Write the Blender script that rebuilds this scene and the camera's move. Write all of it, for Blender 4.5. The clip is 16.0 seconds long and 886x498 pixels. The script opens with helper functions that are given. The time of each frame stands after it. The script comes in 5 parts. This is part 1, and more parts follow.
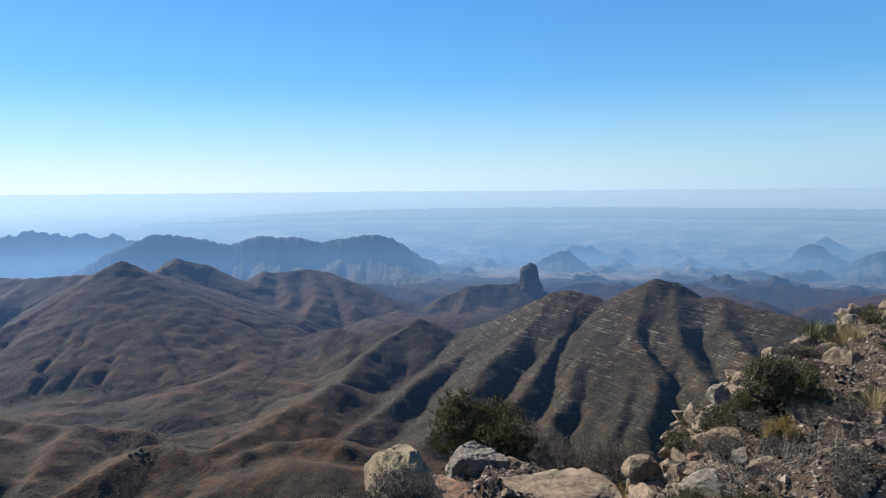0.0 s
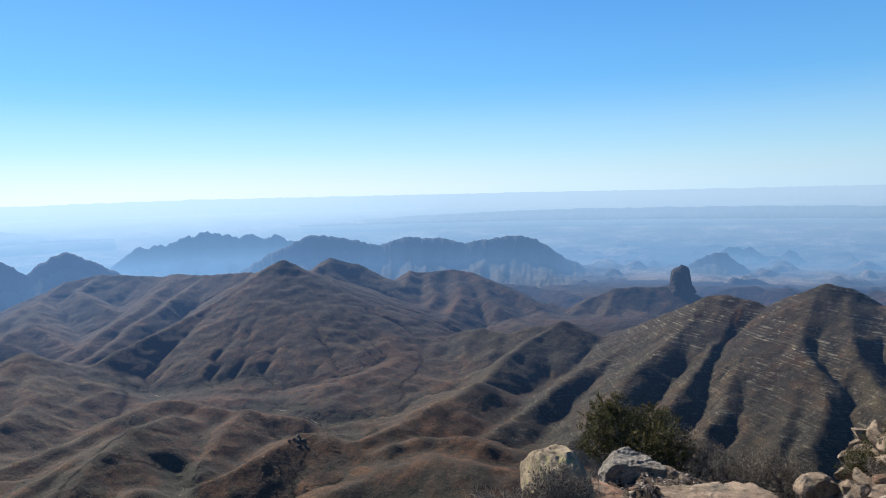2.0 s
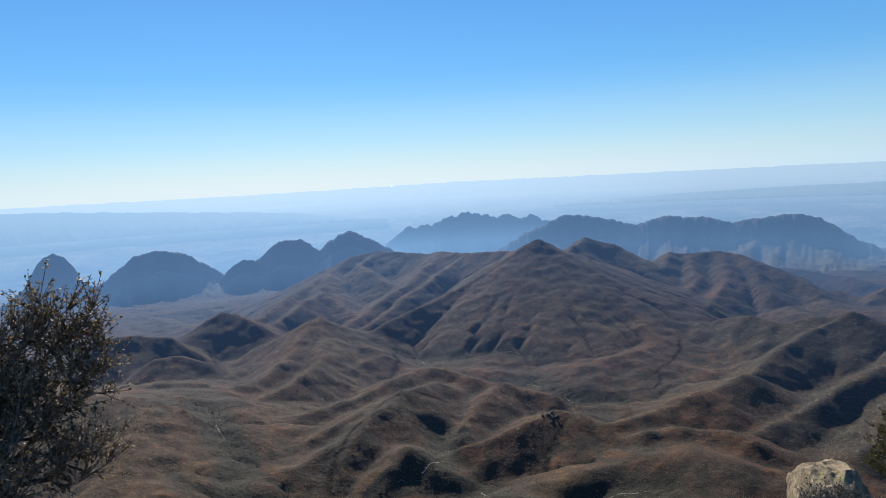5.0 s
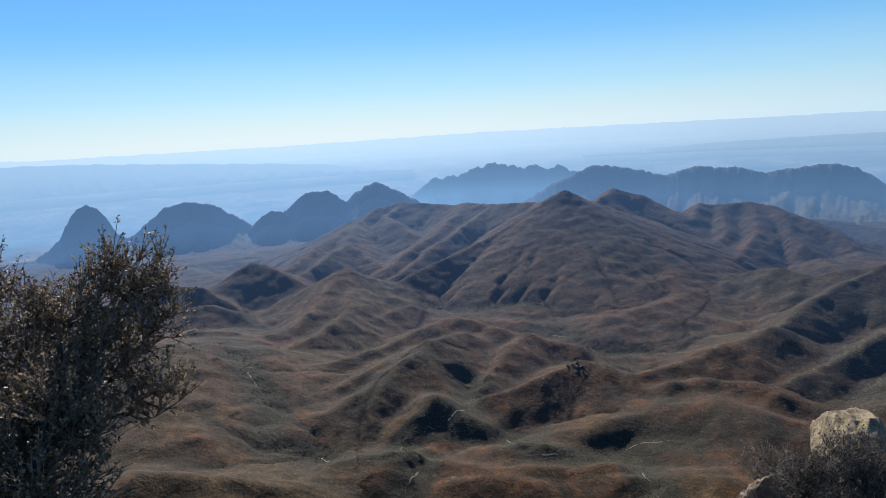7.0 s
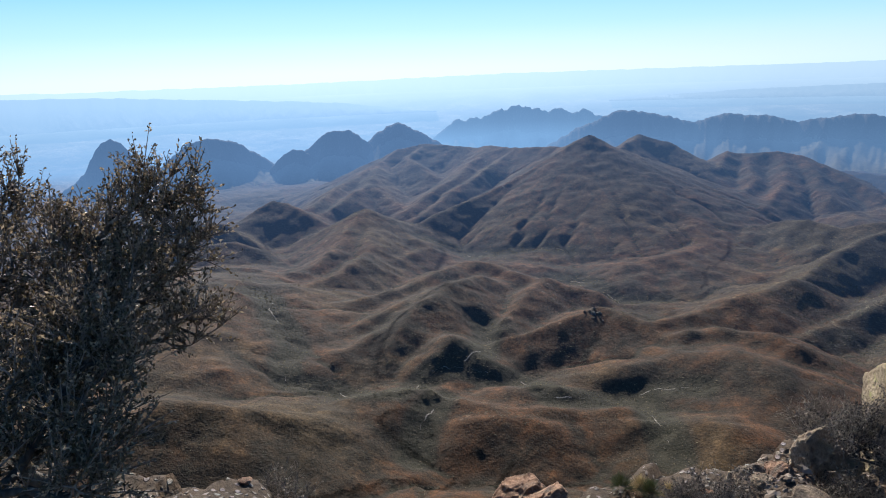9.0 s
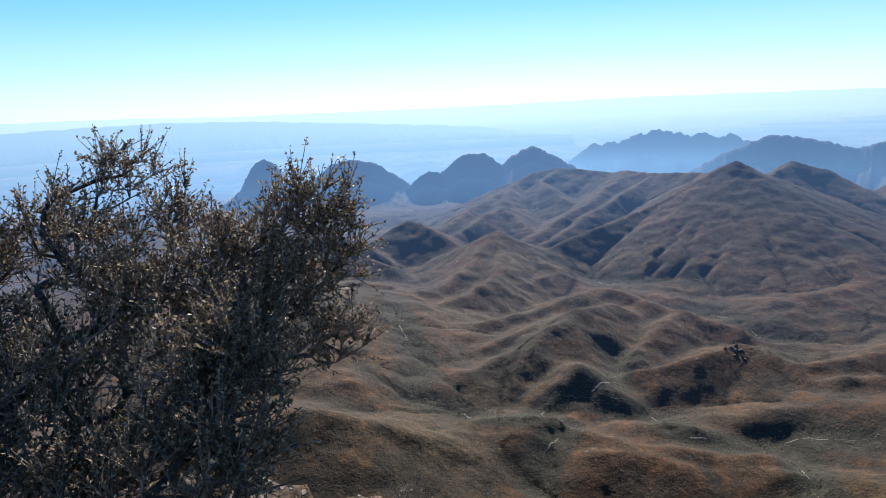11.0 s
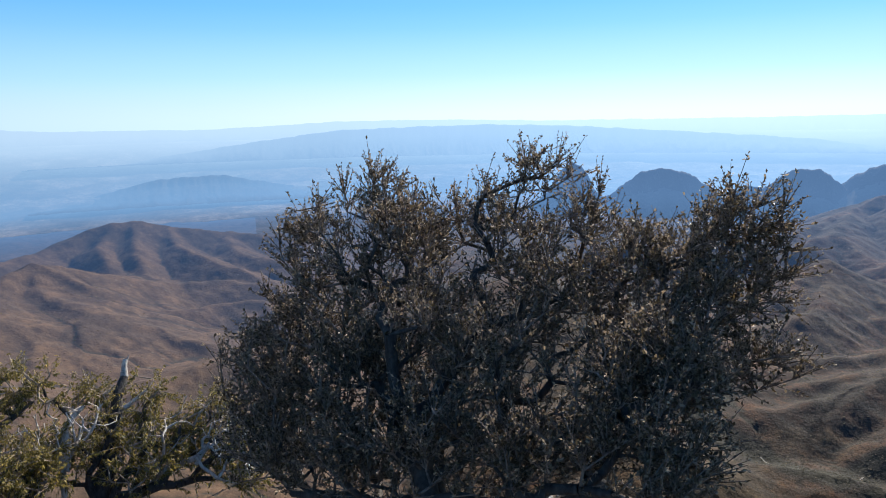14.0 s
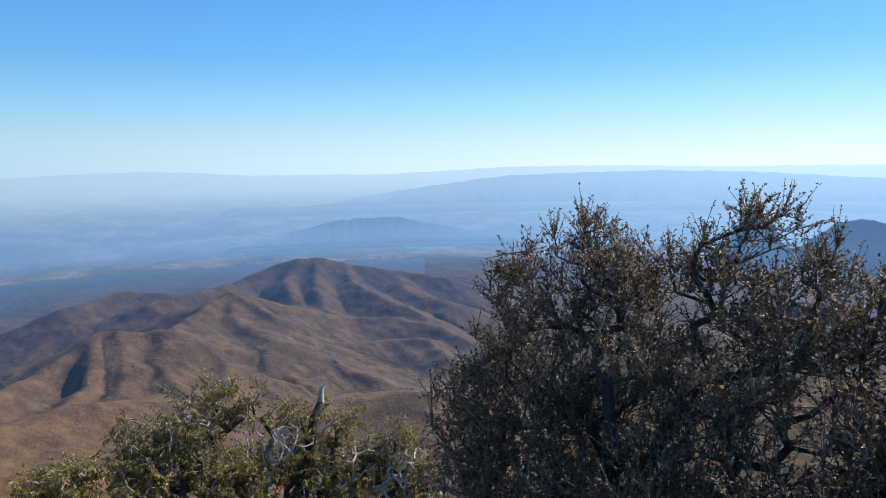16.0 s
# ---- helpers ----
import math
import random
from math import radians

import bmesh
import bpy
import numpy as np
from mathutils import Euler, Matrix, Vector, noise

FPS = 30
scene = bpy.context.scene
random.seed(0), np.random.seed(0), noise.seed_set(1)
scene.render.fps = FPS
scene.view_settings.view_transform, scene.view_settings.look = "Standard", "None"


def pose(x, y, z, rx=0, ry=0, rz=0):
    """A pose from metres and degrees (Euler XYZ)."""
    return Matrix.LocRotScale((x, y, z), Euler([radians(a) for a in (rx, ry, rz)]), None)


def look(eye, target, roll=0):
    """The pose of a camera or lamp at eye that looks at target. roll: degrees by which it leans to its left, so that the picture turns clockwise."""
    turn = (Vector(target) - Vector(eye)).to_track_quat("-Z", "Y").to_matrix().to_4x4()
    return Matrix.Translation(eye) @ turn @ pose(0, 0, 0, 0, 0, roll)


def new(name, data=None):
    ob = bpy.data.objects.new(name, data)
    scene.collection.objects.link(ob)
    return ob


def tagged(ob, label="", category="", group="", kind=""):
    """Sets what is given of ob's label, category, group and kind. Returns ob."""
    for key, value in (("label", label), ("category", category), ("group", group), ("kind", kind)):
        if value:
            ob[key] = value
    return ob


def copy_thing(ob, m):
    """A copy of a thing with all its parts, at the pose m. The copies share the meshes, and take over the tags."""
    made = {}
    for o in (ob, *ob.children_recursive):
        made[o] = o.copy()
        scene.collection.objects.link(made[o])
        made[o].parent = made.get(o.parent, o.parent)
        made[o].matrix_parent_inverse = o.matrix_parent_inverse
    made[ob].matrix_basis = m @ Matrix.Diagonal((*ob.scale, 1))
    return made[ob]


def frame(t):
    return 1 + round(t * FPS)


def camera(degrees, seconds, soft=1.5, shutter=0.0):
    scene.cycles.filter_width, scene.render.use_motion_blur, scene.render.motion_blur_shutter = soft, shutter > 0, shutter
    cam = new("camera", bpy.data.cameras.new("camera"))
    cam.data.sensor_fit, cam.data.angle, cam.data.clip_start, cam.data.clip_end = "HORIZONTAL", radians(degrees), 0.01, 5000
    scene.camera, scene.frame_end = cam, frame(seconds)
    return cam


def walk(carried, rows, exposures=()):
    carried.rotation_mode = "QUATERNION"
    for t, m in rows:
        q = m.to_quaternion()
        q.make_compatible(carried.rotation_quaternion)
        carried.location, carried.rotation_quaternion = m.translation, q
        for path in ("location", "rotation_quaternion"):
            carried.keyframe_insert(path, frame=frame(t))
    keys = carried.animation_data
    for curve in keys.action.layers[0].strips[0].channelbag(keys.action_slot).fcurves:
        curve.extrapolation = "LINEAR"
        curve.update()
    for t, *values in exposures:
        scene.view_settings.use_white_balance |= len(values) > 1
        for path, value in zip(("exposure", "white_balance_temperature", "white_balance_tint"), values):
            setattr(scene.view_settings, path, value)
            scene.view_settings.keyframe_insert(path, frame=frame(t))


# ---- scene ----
# The camera: held in two arms on a cliff rim, it pans from the south-east to the west.
cam = camera(66.27, 16.0, soft=1.0)
PATH = [  # seconds, x, y, z, yaw to the left, pitch, lean
    (0.0, -0.000, -0.000, -0.000, -0.00, -5.34, -0.54),
    (0.5, -0.025, -0.017, 0.003, 3.19, -5.07, -1.05),
    (1.0, -0.044, -0.048, 0.008, 6.50, -4.29, -1.21),
    (1.5, -0.065, -0.073, 0.015, 8.95, -4.39, -1.56),
    (2.0, -0.094, -0.082, 0.008, 12.10, -5.07, -1.40),
    (2.5, -0.101, -0.073, 0.006, 15.82, -5.11, -1.88),
    (3.0, -0.087, -0.056, 0.019, 19.03, -5.61, -2.05),
    (3.5, -0.095, -0.041, 0.024, 21.55, -4.84, -2.00),
    (4.0, -0.091, -0.028, 0.033, 25.39, -4.86, -2.24),
    (4.5, -0.066, -0.035, 0.048, 31.28, -4.88, -3.66),
    (7.0, -0.020, -0.185, 0.093, 35.94, -9.96, -3.33),
    (7.5, -0.044, -0.202, 0.053, 34.92, -11.83, -2.72),
    (8.0, -0.101, -0.181, 0.023, 34.52, -13.77, -2.16),
    (10.5, -0.385, -0.011, -0.028, 46.14, -13.13, -2.54),
    (11.0, -0.384, -0.048, -0.034, 49.08, -12.32, -2.52),
    (11.5, -0.407, -0.138, -0.027, 53.47, -12.08, -3.25),
    (12.0, -0.459, -0.200, -0.025, 57.68, -12.52, -3.15),
    (12.5, -0.492, -0.237, -0.024, 61.60, -12.09, -2.78),
    (13.0, -0.509, -0.285, -0.017, 65.25, -11.53, -2.08),
    (13.5, -0.528, -0.338, -0.006, 69.62, -11.53, -0.56),
    (14.0, -0.541, -0.371, -0.004, 74.41, -11.11, -1.19),
    (14.5, -0.562, -0.418, -0.004, 77.63, -10.70, -0.24),
    (15.0, -0.559, -0.464, -0.002, 81.15, -9.55, -0.41),
    (15.5, -0.551, -0.512, 0.003, 85.69, -8.38, -0.53),
    (16.0, -0.535, -0.540, 0.004, 88.37, -7.09, -1.13),
]


def gaze(x, y, z, yaw, pitch, lean):
    a, b = radians(yaw), radians(pitch)
    way = Vector((-math.sin(a) * math.cos(b), math.cos(a) * math.cos(b), math.sin(b)))
    return look((x, y, z), Vector((x, y, z)) + way, lean)


walk(cam, [(row[0], gaze(*row[1:])) for row in PATH], [(0.0, 0.92, 6200, 10), (2.5, 0.92, 6200, 10), (4.5, 0.72, 6200, 10), (7.0, 0.75, 6200, 10), (8.2, 0.87, 6200, 10), (10.5, 1.16, 6200, 10), (13.5, 1.08, 6200, 10), (16.0, 0.94, 6200, 10)])

# ---- light ----
SUN_AZ, SUN_EL = 48.0, 33.0
world = bpy.data.worlds.new("world")
scene.world = world
world.use_nodes = True
sky = world.node_tree.nodes.new("ShaderNodeTexSky")
sky.sky_type, sky.sun_disc = "NISHITA", False
sky.sun_elevation, sky.sun_rotation = radians(SUN_EL), radians(-SUN_AZ)
sky.altitude, sky.air_density, sky.dust_density, sky.ozone_density = 1500, 1.3, 0.35, 5.0
backing = world.node_tree.nodes["Background"]
backing.inputs["Strength"].default_value = 0.056
clear = world.node_tree.nodes.new("ShaderNodeMix")  # deep blue of dry desert air
clear.data_type, clear.blend_type = "RGBA", "MULTIPLY"
clear.inputs[0].default_value, clear.inputs[7].default_value = 1.0, (0.64, 0.96, 1.24, 1)
world.node_tree.links.new(sky.outputs[0], clear.inputs[6])
bearing = world.node_tree.nodes.new("ShaderNodeTexCoord")
height = world.node_tree.nodes.new("ShaderNodeSeparateXYZ")
world.node_tree.links.new(bearing.outputs["Generated"], height.inputs[0])
dome = world.node_tree.nodes.new("ShaderNodeValToRGB")  # pale dust at the horizon, blue above
for spot, tone in ((0.0, (7.3, 8.2, 8.6, 1)), (0.05, (4.9, 7.4, 8.8, 1)), (0.15, (1.75, 5.0, 8.5, 1)), (0.34, (0.5, 2.7, 7.3, 1)), (0.6, (0.45, 1.4, 3.3, 1))):
    stop = dome.color_ramp.elements[0] if spot == 0.0 else dome.color_ramp.elements.new(spot)
    stop.position, stop.color = spot, tone
dome.color_ramp.elements[-1].position, dome.color_ramp.elements[-1].color = 1.0, (0.4, 0.9, 1.8, 1)
world.node_tree.links.new(height.outputs[2], dome.inputs[0])
even = world.node_tree.nodes.new("ShaderNodeMix")
even.data_type = "RGBA"
even.inputs[0].default_value = 0.52
world.node_tree.links.new(clear.outputs[2], even.inputs[6])
world.node_tree.links.new(dome.outputs[0], even.inputs[7])
world.node_tree.links.new(even.outputs[2], backing.inputs["Color"])
lamp = new("sun", bpy.data.lights.new("sun", "SUN"))
lamp.data.energy, lamp.data.angle, lamp.data.color = 5.0, radians(0.53), (1.0, 0.90, 0.76)
sun_way = Vector((-math.sin(radians(SUN_AZ)) * math.cos(radians(SUN_EL)), math.cos(radians(SUN_AZ)) * math.cos(radians(SUN_EL)), math.sin(radians(SUN_EL))))
lamp.matrix_world = look(sun_way * 100, (0, 0, 0))


# ---- materials ----
class Nodes:
    """A short hand for node trees."""

    def __init__(self, name):
        self.mat = bpy.data.materials.new(name)
        self.mat.use_nodes = True
        self.tree = self.mat.node_tree
        self.bsdf = self.tree.nodes["Principled BSDF"]
        self.out = self.tree.nodes["Material Output"]
        self.bsdf.inputs["Specular IOR Level"].default_value = 0.25

    def put(self, socket, value):
        if isinstance(value, bpy.types.NodeSocket):
            self.tree.links.new(value, socket)
        elif isinstance(value, tuple) and len(value) == 3 and socket.type == "RGBA":
            socket.default_value = (*value, 1)
        else:
            socket.default_value = value

    def node(self, kind, out=0, settings=(), **inputs):
        n = self.tree.nodes.new("ShaderNode" + kind)
        for key, value in dict(settings).items():
            setattr(n, key, value)
        for key, value in inputs.items():
            self.put(n.inputs[int(key[1:]) if key[0] == "i" and key[1:].isdigit() else key.replace("_", " ")], value)
        return n.outputs[out]

    def place(self):
        return self.node("NewGeometry", 0)

    def own(self):
        return self.node("TexCoord", 3)

    def scaled(self, where, *size):
        return self.node("Mapping", i0=where, i3=size)

    def noise(self, where, scale, detail=4.0, rough=0.55):
        return self.node("TexNoise", 0, Vector=where, Scale=scale, Detail=detail, Roughness=rough)

    def cells(self, where, scale, feature="F1", out=0, random=1.0):
        return self.node("TexVoronoi", out, {"feature": feature}, Vector=where, Scale=scale, Randomness=random)

    def ramp(self, fac, *stops):
        n = self.tree.nodes.new("ShaderNodeValToRGB")
        while len(n.color_ramp.elements) < len(stops):
            n.color_ramp.elements.new(0.5)
        for e, (at, value) in zip(n.color_ramp.elements, stops):
            e.position = at
            e.color = (*value, 1) if isinstance(value, tuple) else (value, value, value, 1)
        self.put(n.inputs[0], fac)
        return n.outputs[0]

    def mix(self, fac, a, b, blend="MIX"):
        n = self.tree.nodes.new("ShaderNodeMix")
        n.data_type, n.blend_type = "RGBA", blend
        self.put(n.inputs[0], fac), self.put(n.inputs[6], a), self.put(n.inputs[7], b)
        return n.outputs[2]

    def math(self, how, a, b=0.0, clamp=False):
        return self.node("Math", 0, {"operation": how, "use_clamp": clamp}, i0=a, i1=b)

    def bump(self, height, strength=0.5, distance=0.02):
        self.put(self.bsdf.inputs["Normal"], self.node("Bump", 0, Height=height, Strength=strength, Distance=distance))

    def done(self, color, rough=0.9):
        self.put(self.bsdf.inputs["Base Color"], color)
        self.put(self.bsdf.inputs["Roughness"], rough)
        return self.mat


def land_material(name, far=False, strata=0.0, golden=0.0, plain=0.0, cliff=0.0, thick=1.0, talus=0.0):
    """Dry grass and scrub on stony slopes; the far variety has haze painted in as emission by distance."""
    n = Nodes(name)
    p = n.place()
    big = n.noise(p, 0.006, 5, 0.6)
    mid = n.noise(p, 0.03, 5, 0.65)
    fine = n.noise(p, 0.16, 4, 0.7)
    tan = n.ramp(mid, (0.3, (0.058, 0.046, 0.024)), (0.7, (0.13, 0.095, 0.046)))
    rust = n.ramp(mid, (0.3, (0.047, 0.029, 0.015)), (0.7, (0.14, 0.066, 0.024)))
    grass = n.mix(n.ramp(n.noise(p, 0.0042, 4, 0.6), (0.38, 0.0), (0.54, 1.0)), tan, rust)
    if golden:
        grass = n.ramp(mid, (0.3, (0.095, 0.063, 0.037)), (0.7, (0.19, 0.126, 0.070)))
    scrub = n.ramp(fine, (0.3, (0.022, 0.020, 0.0145)), (0.7, (0.05, 0.043, 0.030)))
    wash = n.node("Attribute", 2, {"attribute_name": "wash"})
    dry = n.math("MULTIPLY", n.ramp(n.mix(0.35, big, mid), (0.41, 0.0), (0.53, 1.0)), n.ramp(wash, (0.12, 1.0), (0.42, 0.1)))
    color = n.mix(n.math("MULTIPLY", dry, 0.55 if strata else 1.0), scrub, grass)
    if golden:
        color = n.mix(0.6, color, grass)
    if plain:
        flats = n.ramp(n.noise(n.scaled(p, 1.0, 1.0, 1.0), 0.0045, 6, 0.65), (0.38, (0.05, 0.055, 0.05)), (0.5, (0.22, 0.19, 0.15)), (0.62, (0.6, 0.53, 0.44)))
        color = n.mix(0.55, color, flats)
    bushes = n.math("MAXIMUM", n.ramp(n.cells(p, 0.42), (0.16, 1.0), (0.36, 0.0)), n.ramp(n.cells(p, 0.17), (0.12, 1.0), (0.28, 0.0)))
    bushes = n.math("MULTIPLY", bushes, n.ramp(mid, (0.35, 0.2 if golden else 1.0), (0.65, 0.04 if golden else 0.25)))
    color = n.mix(n.math("MULTIPLY", bushes, 0.85), color, (0.014, 0.0145, 0.009))
    color = n.mix(n.math("MULTIPLY", n.ramp(n.noise(p, 0.55, 2, 0.6), (0.56, 0.0), (0.66, 1.0)), 0.08 if golden else 0.3), color, (0.19, 0.145, 0.1))
    color = n.mix(n.math("MULTIPLY", n.ramp(wash, (0.35, 0.0), (0.62, 1.0)), 0.75), color, (0.036, 0.042, 0.028))
    if strata:
        tilt = n.node("VectorMath", 1, {"operation": "DOT_PRODUCT"}, i0=p, i1=(0.16, 0.05, 1.0))
        stack = n.node("CombineXYZ", 0, Z=tilt)
        crown = n.ramp(n.math("DIVIDE", n.math("ADD", n.node("SeparateXYZ", 2, Vector=p), 400.0), 200.0), (0.25, 0.3), (0.7, 1.0))
        cluster = n.math("MULTIPLY", n.ramp(n.noise(p, 0.016, 3, 0.6), (0.45, 0.0), (0.56, 1.0)), crown)
        gaps = n.ramp(n.noise(p, 0.055, 4, 0.75), (0.46, 0.0), (0.56, 1.0))
        lines = n.math("MULTIPLY", n.ramp(n.noise(stack, 0.42, 2, 0.6), (0.52, 0.0), (0.6, 1.0)), n.math("MULTIPLY", gaps, 0.34))
        ledge = n.math("MULTIPLY", n.ramp(n.noise(stack, 0.3, 3, 0.7), (0.5, 0.0), (0.55, 1.0)), n.math("MULTIPLY", gaps, cluster))
        pale = n.ramp(fine, (0.3, (0.2, 0.17, 0.135)), (0.7, (0.52, 0.47, 0.40)))
        color = n.mix(n.math("MULTIPLY", n.math("MAXIMUM", lines, ledge), strata), color, pale)
    rocks = n.math("MULTIPLY", n.ramp(n.cells(p, 0.055), (0.1, 1.0), (0.17, 0.0)), n.ramp(big, (0.5, 0.0), (0.62, 1.0)))
    color = n.mix(n.math("MULTIPLY", rocks, 0.5), color, (0.27, 0.24, 0.2))
    color = n.mix(1.0, color, (0.9, 0.84, 0.78) if plain else (0.72, 0.635, 0.54) if golden else (0.47, 0.455, 0.385) if strata else (0.52, 0.445, 0.365), "MULTIPLY")
    if talus:
        color = n.mix(0.75, color, n.ramp(n.noise(p, 0.012, 5, 0.65), (0.38, (0.05, 0.055, 0.035)), (0.62, (0.14, 0.135, 0.09))))
    if cliff:  # bare dark rock, split by upright joints
        joint = n.noise(n.scaled(p, 1.0, 1.0, 0.22), 0.05, 5, 0.7)
        color = n.mix(0.9, color, n.ramp(joint, (0.36, (0.008, 0.008, 0.009)), (0.52, (0.035, 0.028, 0.024)), (0.66, (0.10, 0.078, 0.062))))
    speck = n.noise(p, 0.42, 3, 0.75)
    mottle = n.noise(p, 0.085, 5, 0.7)
    color = n.mix(1.0, color, n.ramp(mottle, (0.34, 0.78 if golden else 0.55), (0.5, 1.0), (0.64, 1.2 if golden else 1.5)), "MULTIPLY")
    color = n.mix(1.0, color, n.ramp(speck, (0.33, 0.8 if golden else 0.5), (0.5, 0.97), (0.66, 1.15 if golden else 1.45)), "MULTIPLY")
    n.bump(n.math("ADD", n.math("MULTIPLY", bushes, 0.5), n.math("MULTIPLY", fine, 2.5)), 0.8, 0.9)
    n.done(color, 0.95)
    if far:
        # Haze is put into the surface as blue emission; its share grows with distance.
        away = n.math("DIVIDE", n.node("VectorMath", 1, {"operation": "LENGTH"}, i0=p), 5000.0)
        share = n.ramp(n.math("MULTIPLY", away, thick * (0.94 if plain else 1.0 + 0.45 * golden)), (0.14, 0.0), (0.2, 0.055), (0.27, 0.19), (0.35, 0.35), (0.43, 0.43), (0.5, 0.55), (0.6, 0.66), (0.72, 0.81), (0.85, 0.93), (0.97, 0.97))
        # More painted haze low down, where far slopes meet the plain.
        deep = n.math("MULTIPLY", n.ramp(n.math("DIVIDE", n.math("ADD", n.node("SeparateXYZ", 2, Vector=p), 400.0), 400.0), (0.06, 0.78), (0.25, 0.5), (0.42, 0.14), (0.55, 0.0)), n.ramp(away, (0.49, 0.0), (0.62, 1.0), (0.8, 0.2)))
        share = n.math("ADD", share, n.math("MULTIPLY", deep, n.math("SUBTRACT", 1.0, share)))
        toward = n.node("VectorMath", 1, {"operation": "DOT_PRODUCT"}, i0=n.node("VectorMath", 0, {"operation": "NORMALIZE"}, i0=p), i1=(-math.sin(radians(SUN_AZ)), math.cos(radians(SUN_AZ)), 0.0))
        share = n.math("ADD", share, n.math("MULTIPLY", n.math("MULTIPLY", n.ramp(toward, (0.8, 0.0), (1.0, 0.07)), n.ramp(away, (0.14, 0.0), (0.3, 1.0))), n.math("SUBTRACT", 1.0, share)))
        glare = n.math("ADD", 0.57, n.math("MULTIPLY", n.ramp(toward, (0.2, 0.0), (0.8, 0.16), (1.0, 0.34)), n.ramp(away, (0.3, 0.0), (0.5, 1.0), (0.7, 1.0), (0.95, 0.85))))  # painted haze glows brighter towards the sun
        haze_glow = n.node("Emission", 0, Color=n.ramp(n.math("ADD", away, n.math("MULTIPLY", deep, 0.16)), (0.3, (0.052, 0.098, 0.20)), (0.55, (0.098, 0.188, 0.345)), (0.75, (0.185, 0.345, 0.56)), (0.97, (0.46, 0.61, 0.755))), Strength=glare)
        n.tree.links.new(n.node("MixShader", 0, i0=share, i1=n.bsdf.outputs[0], i2=haze_glow), n.out.inputs[0])
    return n.mat


# All of these glow with painted haze; thick sets how much.
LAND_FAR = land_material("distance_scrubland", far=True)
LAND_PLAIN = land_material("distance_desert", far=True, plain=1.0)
LAND_GOLD = land_material("hazed_golden_grass", far=True, golden=1.0)
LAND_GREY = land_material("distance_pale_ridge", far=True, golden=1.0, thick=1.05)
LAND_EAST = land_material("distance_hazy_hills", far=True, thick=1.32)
LAND_STRATA = land_material("hazed_limestone_layers", far=True, strata=0.9)
LAND_LEDGE = land_material("hazed_faint_limestone", far=True, strata=0.3)
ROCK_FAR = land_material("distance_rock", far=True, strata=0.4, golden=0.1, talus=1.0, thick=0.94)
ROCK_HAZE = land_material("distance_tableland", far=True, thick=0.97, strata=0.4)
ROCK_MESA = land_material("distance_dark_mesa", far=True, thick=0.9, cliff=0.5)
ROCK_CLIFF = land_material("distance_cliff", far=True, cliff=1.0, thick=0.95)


# ---- shape helpers ----
def lattice(ix, iy, seed):
    h = (ix * 374761393 + iy * 668265263 + seed * 974711) & 0xFFFFFFFF
    h = ((h ^ (h >> 13)) * 1274126177) & 0xFFFFFFFF
    return ((h ^ (h >> 16)) & 0xFFFF) / 32767.5 - 1.0


def vnoise(x, y, seed=0):
    """Smooth value noise from -1 to 1 on arrays."""
    ix, iy = np.floor(x).astype(np.int64), np.floor(y).astype(np.int64)
    u, v = x - ix, y - iy
    u, v = u * u * u * (u * (u * 6 - 15) + 10), v * v * v * (v * (v * 6 - 15) + 10)
    a, b = lattice(ix, iy, seed), lattice(ix + 1, iy, seed)
    c, d = lattice(ix, iy + 1, seed), lattice(ix + 1, iy + 1, seed)
    return (a * (1 - u) + b * u) * (1 - v) + (c * (1 - u) + d * u) * v


def fbm(x, y, octaves=4, seed=0, gain=0.5):
    total, amp = 0.0, 1.0
    for i in range(octaves):
        total = total + amp * vnoise(x * 2 ** i + 17.3 * i, y * 2 ** i - 9.1 * i, seed + i)
        amp *= gain
    return total


def sheet(name, verts, quads, material, smooth=True):
    me = bpy.data.meshes.new(name)
    me.vertices.add(len(verts))
    me.vertices.foreach_set("co", np.asarray(verts, np.float32).ravel())
    quads = np.asarray(quads, np.int32)
    k = quads.shape[1]
    me.loops.add(quads.size)
    me.loops.foreach_set("vertex_index", quads.ravel())
    me.polygons.add(len(quads))
    me.polygons.foreach_set("loop_start", np.arange(0, quads.size, k, dtype=np.int32))
    me.polygons.foreach_set("use_smooth", np.full(len(quads), smooth))
    me.update(calc_edges=True)
    me.materials.append(material)
    return me


def grid_quads(rows, cols):
    i = np.arange(rows * cols).reshape(rows, cols)
    return np.stack([i[:-1, :-1], i[:-1, 1:], i[1:, 1:], i[1:, :-1]], -1).reshape(-1, 4)


# ---- the land below the rim ----
# Ridge lines: the mountain, the fall of its sides, and its crest.
RIDGES = []


def ridge(name, fall, *crest):
    RIDGES.append((name, fall, crest))


ridge("main_hill", 0.68, (-752, 1580, -171), (-787, 1529, -195), (-817, 1479, -222), (-847, 1404, -251), (-879, 1301, -277), (-898, 1201, -297), (-913, 1126, -312), (-921, 1081, -323))
ridge("main_hill", 0.72, (-787, 1529, -195), (-771, 1459, -242), (-787, 1393, -274), (-815, 1295, -312), (-836, 1209, -338), (-853, 1160, -351))
ridge("main_hill", 0.74, (-752, 1580, -171), (-743, 1507, -230), (-739, 1408, -281), (-754, 1331, -314), (-779, 1258, -348), (-787, 1218, -368))
ridge("main_hill", 0.72, (-752, 1580, -171), (-708, 1556, -215), (-655, 1503, -261), (-591, 1444, -308), (-552, 1394, -328))
ridge("main_hill", 0.58, (-752, 1580, -171), (-731, 1678, -220), (-714, 1814, -190), (-649, 1838, -209), (-590, 1806, -258), (-531, 1772, -295))
